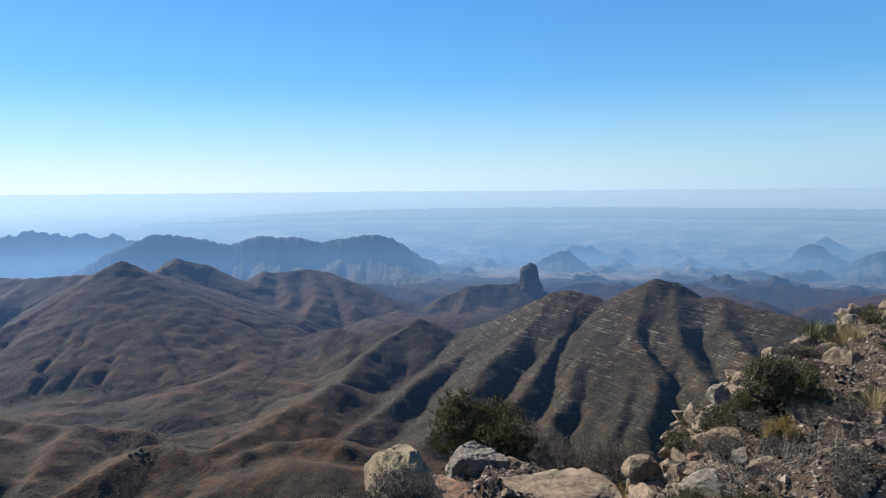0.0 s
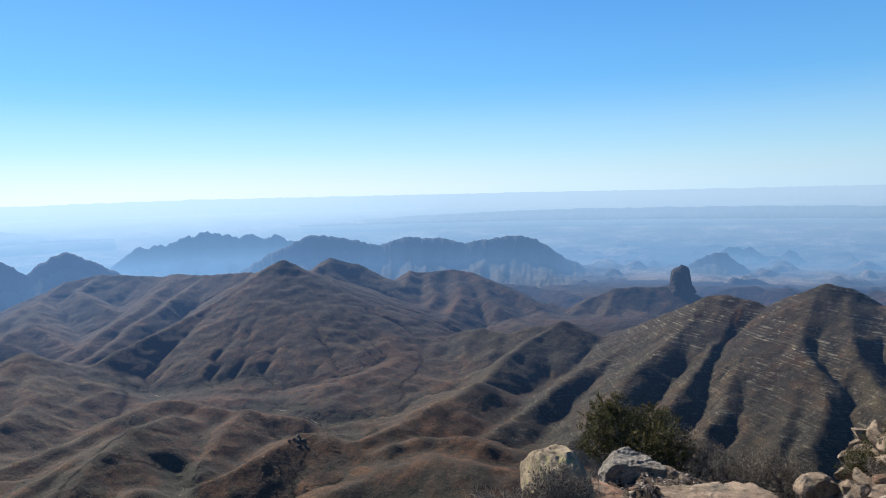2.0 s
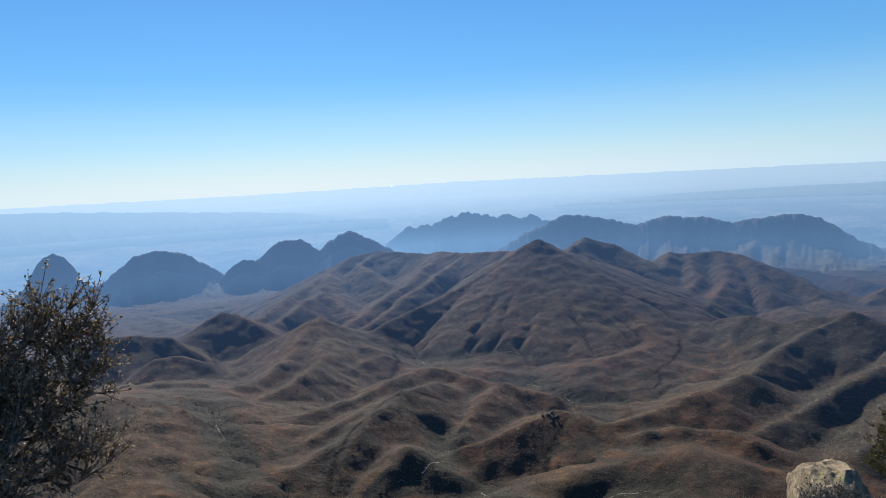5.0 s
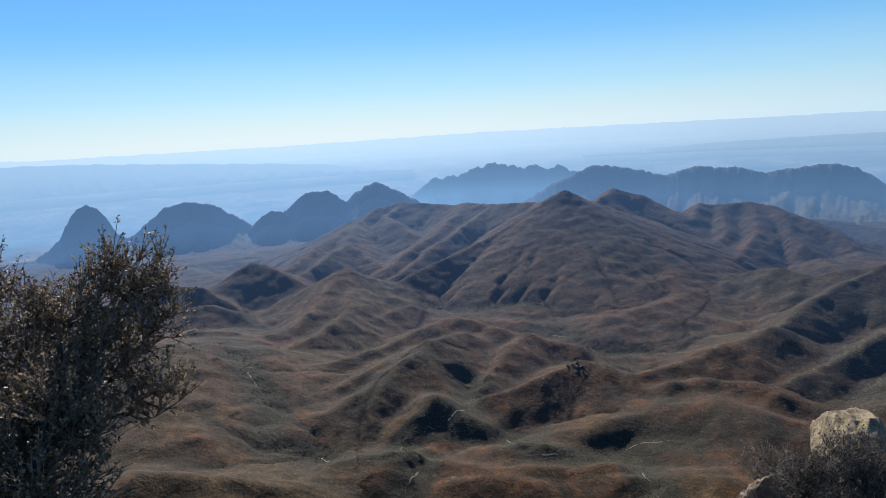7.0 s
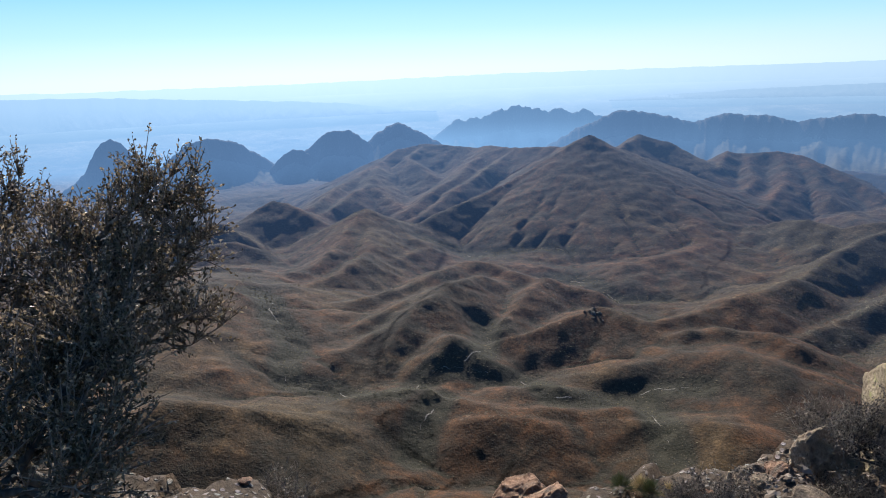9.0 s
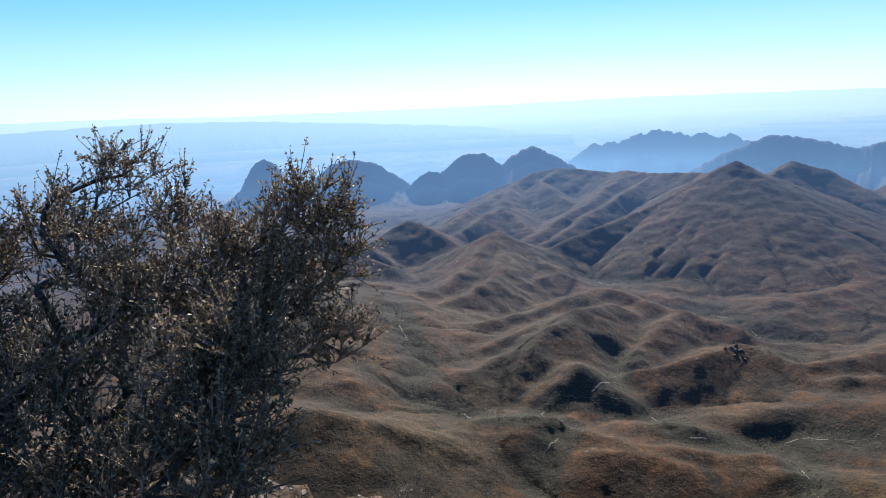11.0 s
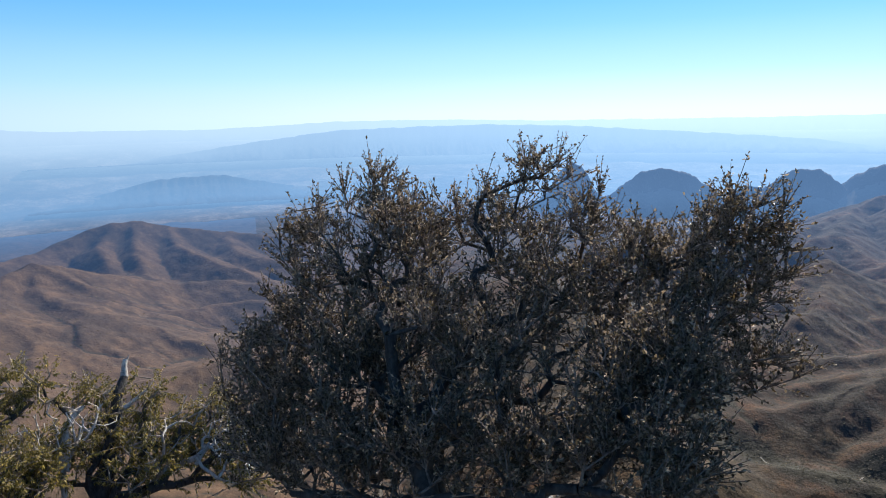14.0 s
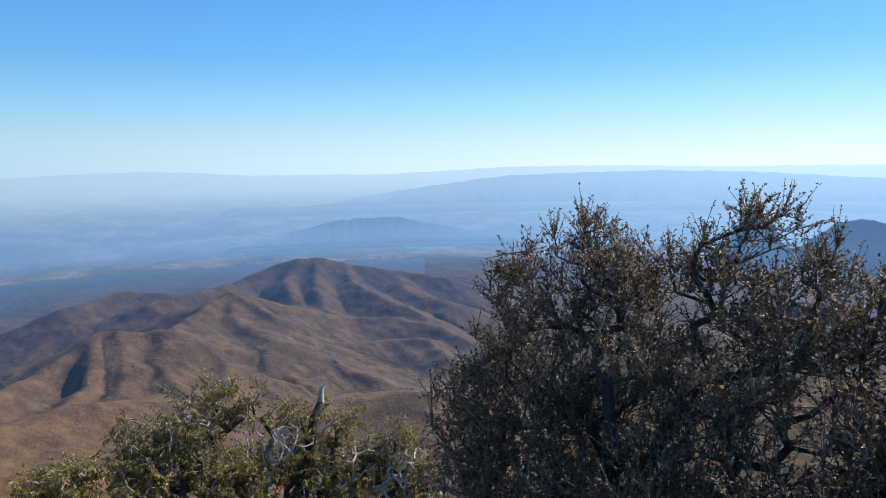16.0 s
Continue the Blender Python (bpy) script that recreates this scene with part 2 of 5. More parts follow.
ridge("main_hill", 0.58, (-731, 1678, -220), (-684, 1643, -254), (-606, 1588, -287), (-561, 1552, -301))
ridge("main_hill", 0.6, (-714, 1814, -190), (-660, 1760, -239), (-612, 1714, -272))
ridge("back_ridge", 0.5, (-752, 1580, -171), (-861, 1638, -212), (-1019, 1662, -221), (-1228, 1703, -225), (-1356, 1668, -217), (-1425, 1610, -233), (-1421, 1519, -260))
ridge("back_ridge", 0.55, (-1421, 1519, -260), (-1349, 1338, -283), (-1296, 1191, -298), (-1260, 1081, -312), (-1244, 1006, -323))
ridge("back_ridge", 0.55, (-1421, 1519, -260), (-1297, 1456, -293), (-1199, 1408, -312))
ridge("back_ridge", 0.55, (-1236, 1280, -283), (-1212, 1178, -296), (-1194, 1065, -315), (-1178, 977, -327))
ridge("back_ridge", 0.55, (-1421, 1519, -260), (-1236, 1280, -283), (-1139, 1248, -307), (-1046, 1210, -329))
ridge("back_ridge", 0.55, (-1116, 1660, -234), (-1078, 1441, -273), (-1059, 1317, -297), (-1048, 1209, -318))
ridge("back_ridge", 0.55, (-1019, 1662, -221), (-1018, 1545, -249), (-1016, 1413, -278), (-1005, 1283, -304), (-986, 1196, -323))
ridge("back_ridge", 0.5, (-1356, 1668, -217), (-1335, 1556, -250), (-1190, 1481, -278))
ridge("far_hill", 0.5, (-563, 1877, -274), (-521, 1962, -245), (-480, 1983, -253), (-404, 2010, -245), (-351, 1999, -253), (-291, 1958, -275), (-208, 1919, -301), (-145, 1854, -324))
ridge("far_hill", 0.6, (-521, 1962, -245), (-515, 1808, -281), (-527, 1668, -307), (-538, 1528, -330), (-540, 1442, -340))
ridge("far_hill", 0.6, (-480, 1983, -253), (-411, 1804, -291), (-413, 1628, -318), (-418, 1482, -338))
ridge("far_hill", 0.5, (-404, 2010, -245), (-335, 1829, -291), (-337, 1697, -312), (-351, 1551, -331))
ridge("far_hill", 0.55, (-351, 1999, -253), (-275, 1860, -293), (-231, 1765, -314))
ridge("far_hill", 0.22, (-543, 1398, -329), (-443, 1360, -337), (-368, 1320, -337), (-389, 1230, -341), (-451, 1133, -345))
ridge("far_hill", 0.2, (-707, 1208, -364), (-637, 1280, -355), (-528, 1296, -348), (-532, 1164, -352))
ridge("low_hill", 0.55, (-1014, 797, -339), (-1029, 873, -334), (-1012, 953, -301), (-979, 1001, -274), (-936, 1041, -301), (-896, 1102, -340), (-863, 1153, -371))
ridge("low_hill", 0.52, (-979, 1001, -274), (-902, 936, -298), (-842, 855, -312), (-815, 768, -319), (-821, 701, -322))
ridge("low_hill", 0.5, (-979, 1001, -274), (-915, 866, -301), (-889, 776, -316), (-883, 706, -318))
ridge("low_hill", 0.62, (-936, 1041, -301), (-821, 1008, -332), (-818, 919, -332), (-809, 818, -332), (-805, 734, -331), (-811, 667, -334))
ridge("grass_hill", 0.5, (-449, 949, -346), (-547, 931, -334), (-637, 933, -324), (-677, 930, -324), (-691, 843, -325), (-688, 753, -331), (-709, 676, -330), (-754, 626, -332))
ridge("grass_hill", 0.56, (-606, 870, -320), (-608, 781, -311), (-591, 705, -317), (-580, 648, -324), (-569, 604, -338), (-554, 563, -357), (-542, 540, -363))
ridge("grass_hill", 0.45, (-608, 781, -311), (-628, 685, -328), (-646, 612, -336), (-674, 566, -343))
ridge("grass_hill", 0.45, (-591, 705, -317), (-593, 622, -332), (-602, 557, -340), (-641, 527, -345))
ridge("grass_hill", 0.52, (-493, 649, -324), (-493, 617, -334), (-490, 592, -347))
ridge("grass_hill", 0.5, (-526, 932, -333), (-510, 836, -338), (-496, 763, -342))
ridge("knob_hill", 0.66, (-374, 835, -325), (-389, 822, -326), (-409, 768, -331), (-430, 727, -335), (-464, 712, -341))
ridge("knob_hill", 0.5, (-374, 835, -325), (-315, 832, -332), (-276, 877, -332), (-238, 930, -331), (-212, 998, -324), (-186, 1084, -319))
ridge("knob_hill", 0.45, (-374, 835, -326), (-335, 803, -340), (-310, 780, -351))
ridge("knob_hill", 0.3, (-341, 679, -356), (-301, 720, -351), (-274, 752, -347), (-244, 777, -338), (-194, 791, -330), (-147, 776, -330))
ridge("knob_hill", 0.5, (-261, 830, -336), (-213, 864, -333), (-165, 864, -330), (-136, 849, -331))
ridge("front_hill", 0.4, (-384, 609, -350), (-362, 634, -348), (-321, 639, -349))
ridge("front_hill", 0.35, (-480, 495, -343), (-453, 540, -345), (-399, 550, -352), (-349, 562, -354), (-311, 605, -356), (-255, 641, -353))
ridge("front_hill", 0.35, (-276, 600, -359), (-214, 629, -350), (-148, 633, -340))
ridge("front_hill", 0.42, (-379, 521, -353), (-348, 549, -354), (-306, 562, -356))
ridge("front_hill", 0.42, (-590, 296, -299), (-561, 328, -310), (-539, 355, -313), (-504, 378, -322), (-467, 400, -339))
ridge("front_hill", 0.42, (-505, 470, -340), (-480, 495, -341), (-466, 522, -339), (-444, 528, -346))
ridge("dark_hill", 0.6, (-1246, 938, -286), (-1237, 967, -275), (-1207, 988, -280), (-1152, 991, -296))
ridge("dark_hill", 0.62, (-1263, 712, -276), (-1249, 776, -282), (-1212, 814, -294), (-1169, 823, -313))
ridge("dark_hill", 0.62, (-1122, 713, -301), (-1103, 761, -305), (-1061, 785, -320))
ridge("dark_hill", 0.6, (-998, 629, -306), (-966, 660, -310), (-916, 678, -315), (-854, 678, -319))
ridge("orange_slope", 0.3, (-995, 420, -260), (-942, 486, -273), (-909, 526, -280), (-864, 541, -286), (-805, 558, -298))
ridge("orange_slope", 0.3, (-877, 541, -286), (-776, 456, -299), (-715, 401, -311))
ridge("orange_slope", 0.35, (-856, 536, -286), (-751, 495, -308), (-681, 474, -325))
ridge("knoll", 0.66, (-60, 1419, -282), (-99, 1366, -300), (-145, 1262, -318), (-182, 1146, -332), (-210, 1039, -344), (-233, 962, -352), (-249, 912, -358))
ridge("knoll", 0.5, (-325, 1444, -327), (-269, 1445, -313), (-224, 1433, -303), (-173, 1409, -309), (-114, 1415, -292), (-60, 1419, -282), (-19, 1430, -302), (24, 1430, -320))
ridge("knoll", 0.6, (-269, 1445, -313), (-243, 1358, -332), (-201, 1274, -345), (-218, 1129, -354), (-269, 1025, -361), (-315, 949, -359))
ridge("knoll", 0.5, (-325, 1444, -327), (-330, 1361, -343), (-359, 1218, -360), (-398, 1090, -369), (-424, 1015, -370))
ridge("knoll", 0.5, (-224, 1433, -303), (-185, 1357, -323), (-189, 1266, -342))
ridge("mountain", 0.55, (-31, 1420, -339), (24, 1430, -317), (90, 1417, -291), (135, 1393, -269), (201, 1365, -239), (228, 1351, -217), (254, 1341, -213), (295, 1322, -218), (334, 1298, -233), (365, 1294, -218), (396, 1291, -188), (411, 1286, -182), (443, 1270, -189), (476, 1242, -209), (508, 1218, -206), (551, 1177, -219), (597, 1132, -224), (642, 1061, -240), (682, 987, -249))
ridge("mountain", 0.6, (135, 1393, -269), (83, 1317, -300), (15, 1240, -318), (-45, 1149, -332), (-88, 1066, -345), (-123, 972, -357), (-146, 908, -359))
ridge("mountain", 0.56, (228, 1351, -217), (191, 1296, -249), (140, 1232, -275), (92, 1156, -297), (55, 1089, -317), (11, 1000, -337), (-29, 920, -355))
ridge("mountain", 0.6, (290, 1324, -217), (247, 1256, -255), (205, 1182, -283), (162, 1108, -305), (123, 1043, -325), (86, 976, -343))
ridge("mountain", 0.6, (310, 1314, -225), (289, 1237, -254), (253, 1152, -281), (215, 1079, -305), (179, 1004, -329), (149, 948, -351))
ridge("mountain", 0.58, (406, 1287, -182), (361, 1207, -223), (323, 1124, -260), (296, 1049, -293), (265, 975, -323), (234, 916, -347))
ridge("mountain", 0.6, (323, 1124, -260), (333, 1048, -279), (306, 973, -310), (275, 909, -337))
ridge("mountain", 0.6, (439, 1271, -187), (410, 1170, -231), (390, 1071, -267), (382, 989, -291), (378, 915, -308))
ridge("mountain", 0.58, (508, 1218, -206), (479, 1122, -242), (469, 1039, -265), (463, 965, -279))
ridge("butte_ridge", 0.6, (-62, 1829, -355), (-16, 1890, -327), (25, 1930, -309), (74, 1949, -291), (158, 1974, -289), (251, 1984, -287), (310, 1935, -316), (339, 1870, -335))
ridge("butte_ridge", 0.6, (74, 1949, -291), (55, 1849, -328), (22, 1760, -357))
ridge("red_ridge", 0.5, (326, 2034, -322), (420, 2037, -299), (471, 2036, -296), (491, 2011, -305), (543, 1987, -295), (587, 1964, -312))
ridge("east_hills", 0.4, (613, 1798, -294), (694, 1833, -277), (704, 1656, -275), (726, 1537, -273))
ridge("east_hills", 0.4, (760, 1464, -292), (832, 1506, -275), (903, 1499, -262), (963, 1461, -246))
ridge("east_hills", 0.4, (730, 1948, -322), (843, 1945, -305), (969, 1919, -292), (1035, 1850, -291), (1095, 1769, -291))
ridge("east_hills", 0.35, (-259, 2134, -303), (-148, 2075, -313), (-42, 2000, -317))
ridge("east_hills", 0.35, (332, 2256, -319), (487, 2268, -308), (618, 2195, -309), (758, 2172, -300))
ridge("west_hill", 0.72, (-741, -512, -256), (-864, -506, -256), (-918, -490, -246), (-974, -469, -233), (-989, -447, -232), (-1010, -385, -239), (-1106, -384, -239), (-1203, -377, -228), (-1239, -363, -225), (-1229, -322, -237), (-1200, -271, -261), (-1178, -233, -285), (-1178, -174, -304), (-1176, -105, -316))
ridge("west_hill", 0.72, (-974, -467, -233), (-897, -444, -249), (-837, -429, -266), (-781, -428, -270), (-729, -438, -270))
ridge("west_hill", 0.4, (-989, -447, -232), (-923, -412, -253), (-865, -394, -271), (-825, -386, -276))
ridge("west_hill", 0.4, (-1010, -385, -239), (-945, -385, -256), (-894, -353, -273), (-854, -317, -284))
ridge("west_hill", 0.4, (-1095, -385, -239), (-1025, -341, -258), (-968, -291, -277), (-899, -276, -289))
ridge("west_hill", 0.4, (-1239, -363, -225), (-1156, -324, -252), (-1082, -251, -275), (-1000, -251, -288), (-923, -226, -307))
ridge("west_hill", 0.5, (-1178, -233, -285), (-1102, -201, -301), (-1041, -138, -313), (-1007, -83, -322))
ridge("west_ridge", 0.45, (-1318, -717, -269), (-1404, -681, -263), (-1466, -644, -257), (-1475, -569, -267))
ridge("west_ridge", 0.45, (-1339, -557, -264), (-1404, -531, -264), (-1483, -486, -261), (-1581, -438, -261), (-1659, -376, -243), (-1692, -312, -229), (-1701, -257, -230), (-1708, -202, -246), (-1699, -73, -262), (-1649, 67, -281))
ridge("west_ridge", 0.55, (-1692, -312, -229), (-1568, -324, -258), (-1453, -284, -283))
ridge("west_ridge", 0.55, (-1699, -271, -230), (-1551, -250, -263), (-1415, -212, -295), (-1332, -151, -310))
ridge("west_ridge", 0.5, (-1708, -202, -246), (-1554, -146, -273), (-1439, -64, -292), (-1361, 8, -307))
ridge("west_ridge", 0.45, (-1699, -73, -262), (-1540, -42, -287), (-1469, 59, -301))
ridge("west_ridge", 0.4, (-1344, -129, -300), (-1349, -61, -303), (-1290, 40, -314), (-1197, 98, -325))
ridge("west_ridge", 0.4, (-1171, -154, -311), (-1218, -77, -315), (-1221, 6, -318), (-1130, 43, -335))
ridge("near_slope", 0.35, (-615, -448, -249), (-665, -428, -254), (-725, -405, -260), (-769, -364, -261), (-783, -305, -279), (-798, -231, -299))
ridge("near_slope", 0.3, (-798, -143, -302), (-846, -78, -297), (-860, -42, -297), (-851, 3, -297))
ridge("near_slope", 0.3, (-561, -403, -258), (-601, -360, -268), (-632, -325, -275), (-644, -277, -290))
STEP = 6.0
gx, gy = np.meshgrid(np.arange(-2750, 1650, STEP), np.arange(-1600, 2750, STEP))
wx = gx + 8 * fbm(gx / 160, gy / 160, 3, 5)
wy = gy + 8 * fbm(gx / 160, gy / 160, 3, 9)


def ridge_height(line, fall, straight=False):
    best = np.full(gx.shape, -1e9)
    for (ax, ay, az), (bx, by, bz) in zip(line[:-1], line[1:]):
        dx, dy = bx - ax, by - ay
        s = np.clip(((wx - ax) * dx + (wy - ay) * dy) / (dx * dx + dy * dy), 0, 1)
        d = np.hypot(wx - ax - s * dx, wy - ay - s * dy)
        d = d if straight else np.sqrt(d * d + 20) - 4.5
        drop = fall * d if straight else fall * (0.5 * d + 0.5 * 320 * (1 - np.exp(-d / 320)))
        best = np.maximum(best, az + s * (bz - az) - drop)
    return best


away = np.hypot(gx, gy)
bed = np.interp(away, [700, 1000, 1200, 1450, 1700, 2000], [-386, -380, -368, -348, -346, -364]) + 9 * fbm(gx / 420, gy / 420, 2, 2) + 30 * (0.36 - np.sqrt(fbm(wx / 300, wy / 300, 2, 3) ** 2 + 0.01))
bed = np.where(away < 560, np.maximum(bed, np.interp(away, [0, 30, 260, 420, 560], [-40, -60, -285, -350, -372])), bed)
heights, kinds = [bed], ["ground"]
crests = np.full(gx.shape, -1e9)
for name, fall, line in RIDGES:
    kinds.append(name), heights.append(ridge_height(line, fall))
    crests = np.maximum(crests, ridge_height(line, 1.5, True) - 3)
heights = np.stack(heights)
owner = np.argmax(heights + np.where(np.arange(len(kinds)) == 0, 6, 0)[:, None, None], 0)
land = heights.max(0)
land = land + 2 * np.log(np.exp((heights - land) / 2).sum(0))
land = land + 3.5 * fbm(gx / 80, gy / 80, 3, 21) + 1.4 * fbm(gx / 26, gy / 26, 2, 22)


# Dry washes that wind over the valley floor.
WASHES = [
    [(-826, 592), (-787, 588), (-748, 561), (-701, 541), (-656, 515), (-644, 486), (-613, 468), (-588, 478), (-566, 493), (-505, 486), (-478, 511), (-485, 594)],
    [(-485, 594), (-467, 622), (-450, 635), (-408, 660), (-334, 623), (-298, 650), (-276, 685), (-249, 714), (-206, 723)],
    [(-523, 759), (-491, 721), (-465, 676), (-466, 633)],
    [(-871, 1053), (-828, 1081), (-762, 1067), (-711, 1104), (-656, 1155), (-592, 1166)],
    [(-556, 1049), (-488, 1045), (-420, 990), (-405, 1018), (-367, 1045)],
    [(-401, 454), (-426, 495), (-438, 556)],
    [(-181, 584), (-204, 617), (-251, 682)],
]
creek = np.full(gx.shape, 1e9)
for line in WASHES:
    for (ax, ay), (bx, by) in zip(line[:-1], line[1:]):
        dx, dy = bx - ax, by - ay
        s = np.clip(((wx - ax) * dx + (wy - ay) * dy) / (dx * dx + dy * dy), 0, 1)
        creek = np.minimum(creek, np.hypot(wx - ax - s * dx, wy - ay - s * dy))
land = land - 6 * np.exp(-(creek / 24) ** 2) - 3 * np.exp(-(creek / 60) ** 2)


def drain(z, rounds, rate):
    """Running water carves the slopes: each cell is lowered by its slope and by the water that it gathers."""
    rows, cols = z.shape
    index = np.arange(rows * cols).reshape(rows, cols)
    steps = [(0, 1), (0, -1), (1, 0), (-1, 0), (1, 1), (1, -1), (-1, 1), (-1, -1)]
    area = None
    for turn in range(rounds):
        pad = np.pad(z, 1, mode="edge")
        slopes = np.stack([(z - pad[1 + i:1 + i + rows, 1 + j:1 + j + cols]) / (STEP * math.hypot(i, j)) for i, j in steps])
        pick = slopes.argmax(0)
        slope = np.take_along_axis(slopes, pick[None], 0)[0]
        move = np.array([i * cols + j for i, j in steps])
        target = np.where(slope > 1e-6, index + move[pick], index).ravel()
        target = np.clip(target, 0, rows * cols - 1)
        pit = target == index.ravel()
        sink = rows * cols
        jump = np.append(np.where(pit, sink, target), sink)
        area = np.append(np.ones(rows * cols), 0.0)
        for _ in range(9):
            gain = np.bincount(jump, weights=area, minlength=sink + 1)
            gain[sink] = 0
            area = area + gain
            jump = jump[jump]
        area = area[:-1].reshape(rows, cols)
        slope = np.maximum(slope, 0)
        cut = np.minimum(rate * soft_rock * np.sqrt(np.clip(area - 110, 0, 4000)) * slope, 0.6 * slope * STEP)
        mean = (pad[:-2, 1:-1] + pad[2:, 1:-1] + pad[1:-1, :-2] + pad[1:-1, 2:]) / 4
        z = z - cut + 0.01 * (mean - z)
        pad = np.pad(z, 1, mode="edge")
        for i, j in steps:  # loose slopes slide to their angle of rest
            z = np.minimum(z, pad[1 + i:1 + i + rows, 1 + j:1 + j + cols] + 0.74 * STEP * math.hypot(i, j))
        z = np.where(pit.reshape(rows, cols), np.maximum(z, mean), z)
        z = np.maximum(z, np.maximum(crests, firm))  # hard rock holds the crests
    return z, area


soft_rock = np.interp(np.degrees(np.arctan2(-gx, gy)), [70, 90], [1.0, 0.4]) * np.interp(away, [700, 1050], [0.7, 1.0])  # the western grass slopes are less gullied
firm = land - np.interp(away, [550, 1000], [6, 20]) * (1 + 0.5 * fbm(gx / 240, gy / 240, 2, 33))  # bedrock under the gullies
land, water = drain(land, 22, 0.055)
to_plain = np.clip((away - 2150) / 350, 0, 1)


def rolling(x, y):
    """Small broken hills on the plain, thick to the south-east and thin elsewhere."""
    turn, r = np.degrees(np.arctan2(-x, y)), np.hypot(x, y)
    crease = np.clip(0.75 - 1.7 * np.abs(fbm(x / 230 + 3.1, y / 230, 4, 79, 0.55)), 0, 1)
    knobs = np.clip(fbm(x / 95, y / 95, 3, 83) - 0.55, 0, 1)
    share = np.interp(turn, [-70, -4, 8, 55, 75, 130], [1.0, 1.0, 0.55, 0.45, 0.2, 0.12])
    return share * np.interp(r, [2100, 2400, 3100, 3700], [0.6, 1.0, 0.8, 0.0]) * (34 * crease ** 1.4 * np.clip(0.6 + fbm(x / 520, y / 520, 2, 81), 0, 1.3) + 40 * knobs) + 3 * fbm(x / 90, y / 90, 3, 77)


land = land * (1 - to_plain) + to_plain * (-362 + rolling(gx, gy))
wash = np.clip(np.log10(np.maximum(water, 1)) / 4, 0, 1)
wash = np.maximum(wash, np.interp(creek, [0, 7, 17, 30], [0.75, 0.72, 0.6, 0.0]))
land = land + 1.2 * fbm(gx / 18, gy / 18, 3, 33)
points = np.stack([gx, gy, land], -1).reshape(-1, 3)
slope_y, slope_x = np.gradient(land, STEP)
normals = np.stack([-slope_x, -slope_y, np.ones_like(land)], -1).reshape(-1, 3)
normals /= np.linalg.norm(normals, axis=1, keepdims=True)
quads = grid_quads(*gx.shape)
q_away = away.ravel()[quads].mean(1)
q_az = np.degrees(np.arctan2(-gx, gy)).ravel()[quads[:, 0]]
seen = (q_away < 2720) & (q_az > -62) & (q_az < 150)
NEAR = 1150.0


def patch(name, mask, material, sink=None, parent=None):
    """A piece of the land as one mesh, on the given squares."""
    use = quads[mask]
    ids, inverse = np.unique(use, return_inverse=True)
    co = points[ids].copy()
    if sink is not None:
        co[:, 2] -= np.where(sink.ravel()[ids] != 0, 7.0, 0.0)
    me = sheet(name, co, inverse.reshape(-1, 4), material)
    data = me.attributes.new("wash", "FLOAT", "POINT")
    data.data.foreach_set("value", wash.ravel()[ids].astype(np.float32))
    me.normals_split_custom_set_from_vertices(normals[ids].astype(float).tolist())
    ob = new(name, me)
    ob.parent = parent
    return ob


def whole(mask):
    """The largest connected piece of a mask."""
    rows, cols = mask.shape
    left = set(np.flatnonzero(mask).tolist())
    best = []
    while left:
        front = [left.pop()]
        piece = list(front)
        while front:
            c = front.pop()
            for d in (c + 1, c - 1, c + cols, c - cols):
                if d in left:
                    left.remove(d)
                    front.append(d)
                    piece.append(d)
        if len(piece) > len(best):
            best = piece
    out = np.zeros(rows * cols, bool)
    out[best] = True
    return out.reshape(rows, cols)


for i in range(1, len(kinds)):
    owner = np.where((owner == i) & ~whole(owner == i), 0, owner)
inner = owner.copy()
q_owner = owner.ravel()[quads[:, 0]]
for axis in (0, 1):
    inner = np.where((np.roll(inner, 1, axis) == 0) | (np.roll(inner, -1, axis) == 0), 0, inner)
WEST = q_az > 90
# These land pieces carry the haze emission of their materials.
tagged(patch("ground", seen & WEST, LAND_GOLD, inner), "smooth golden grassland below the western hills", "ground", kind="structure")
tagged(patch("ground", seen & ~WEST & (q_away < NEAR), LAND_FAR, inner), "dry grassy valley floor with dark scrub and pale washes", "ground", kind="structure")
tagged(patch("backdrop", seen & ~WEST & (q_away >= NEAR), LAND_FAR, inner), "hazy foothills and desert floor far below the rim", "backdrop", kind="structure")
LOOKS = {
    "main_hill": "pointed brown hill with grassy spurs and shaded gullies", "back_ridge": "long hazy ridge of folded brown foothills",
    "far_hill": "low rounded scrubby hill behind the valley", "low_hill": "small conical grassy hill above a wash",
    "grass_hill": "orange-brown grassy hill with a steep shaded flank", "knob_hill": "low grassy hill with a dark rocky knob",
    "front_hill": "low olive-brown rise on the valley floor", "dark_hill": "small hill with a dark shaded face",
    "orange_slope": "broad smooth slope of orange dry grass", "mountain": "large layered limestone mountain with pale ledges and gullies",
    "knoll": "scrubby knoll with long spurs and rock outcrops", "butte_ridge": "dark ridge that carries a rock tower",
    "red_ridge": "low reddish rocky ridge", "east_hills": "hazy grey-brown foothills", "west_hill": "bare tan hill with sharp crest and gullies",
    "west_ridge": "folded tan ridge above the plain", "near_slope": "smooth golden grass slope", 
}
hills = {}
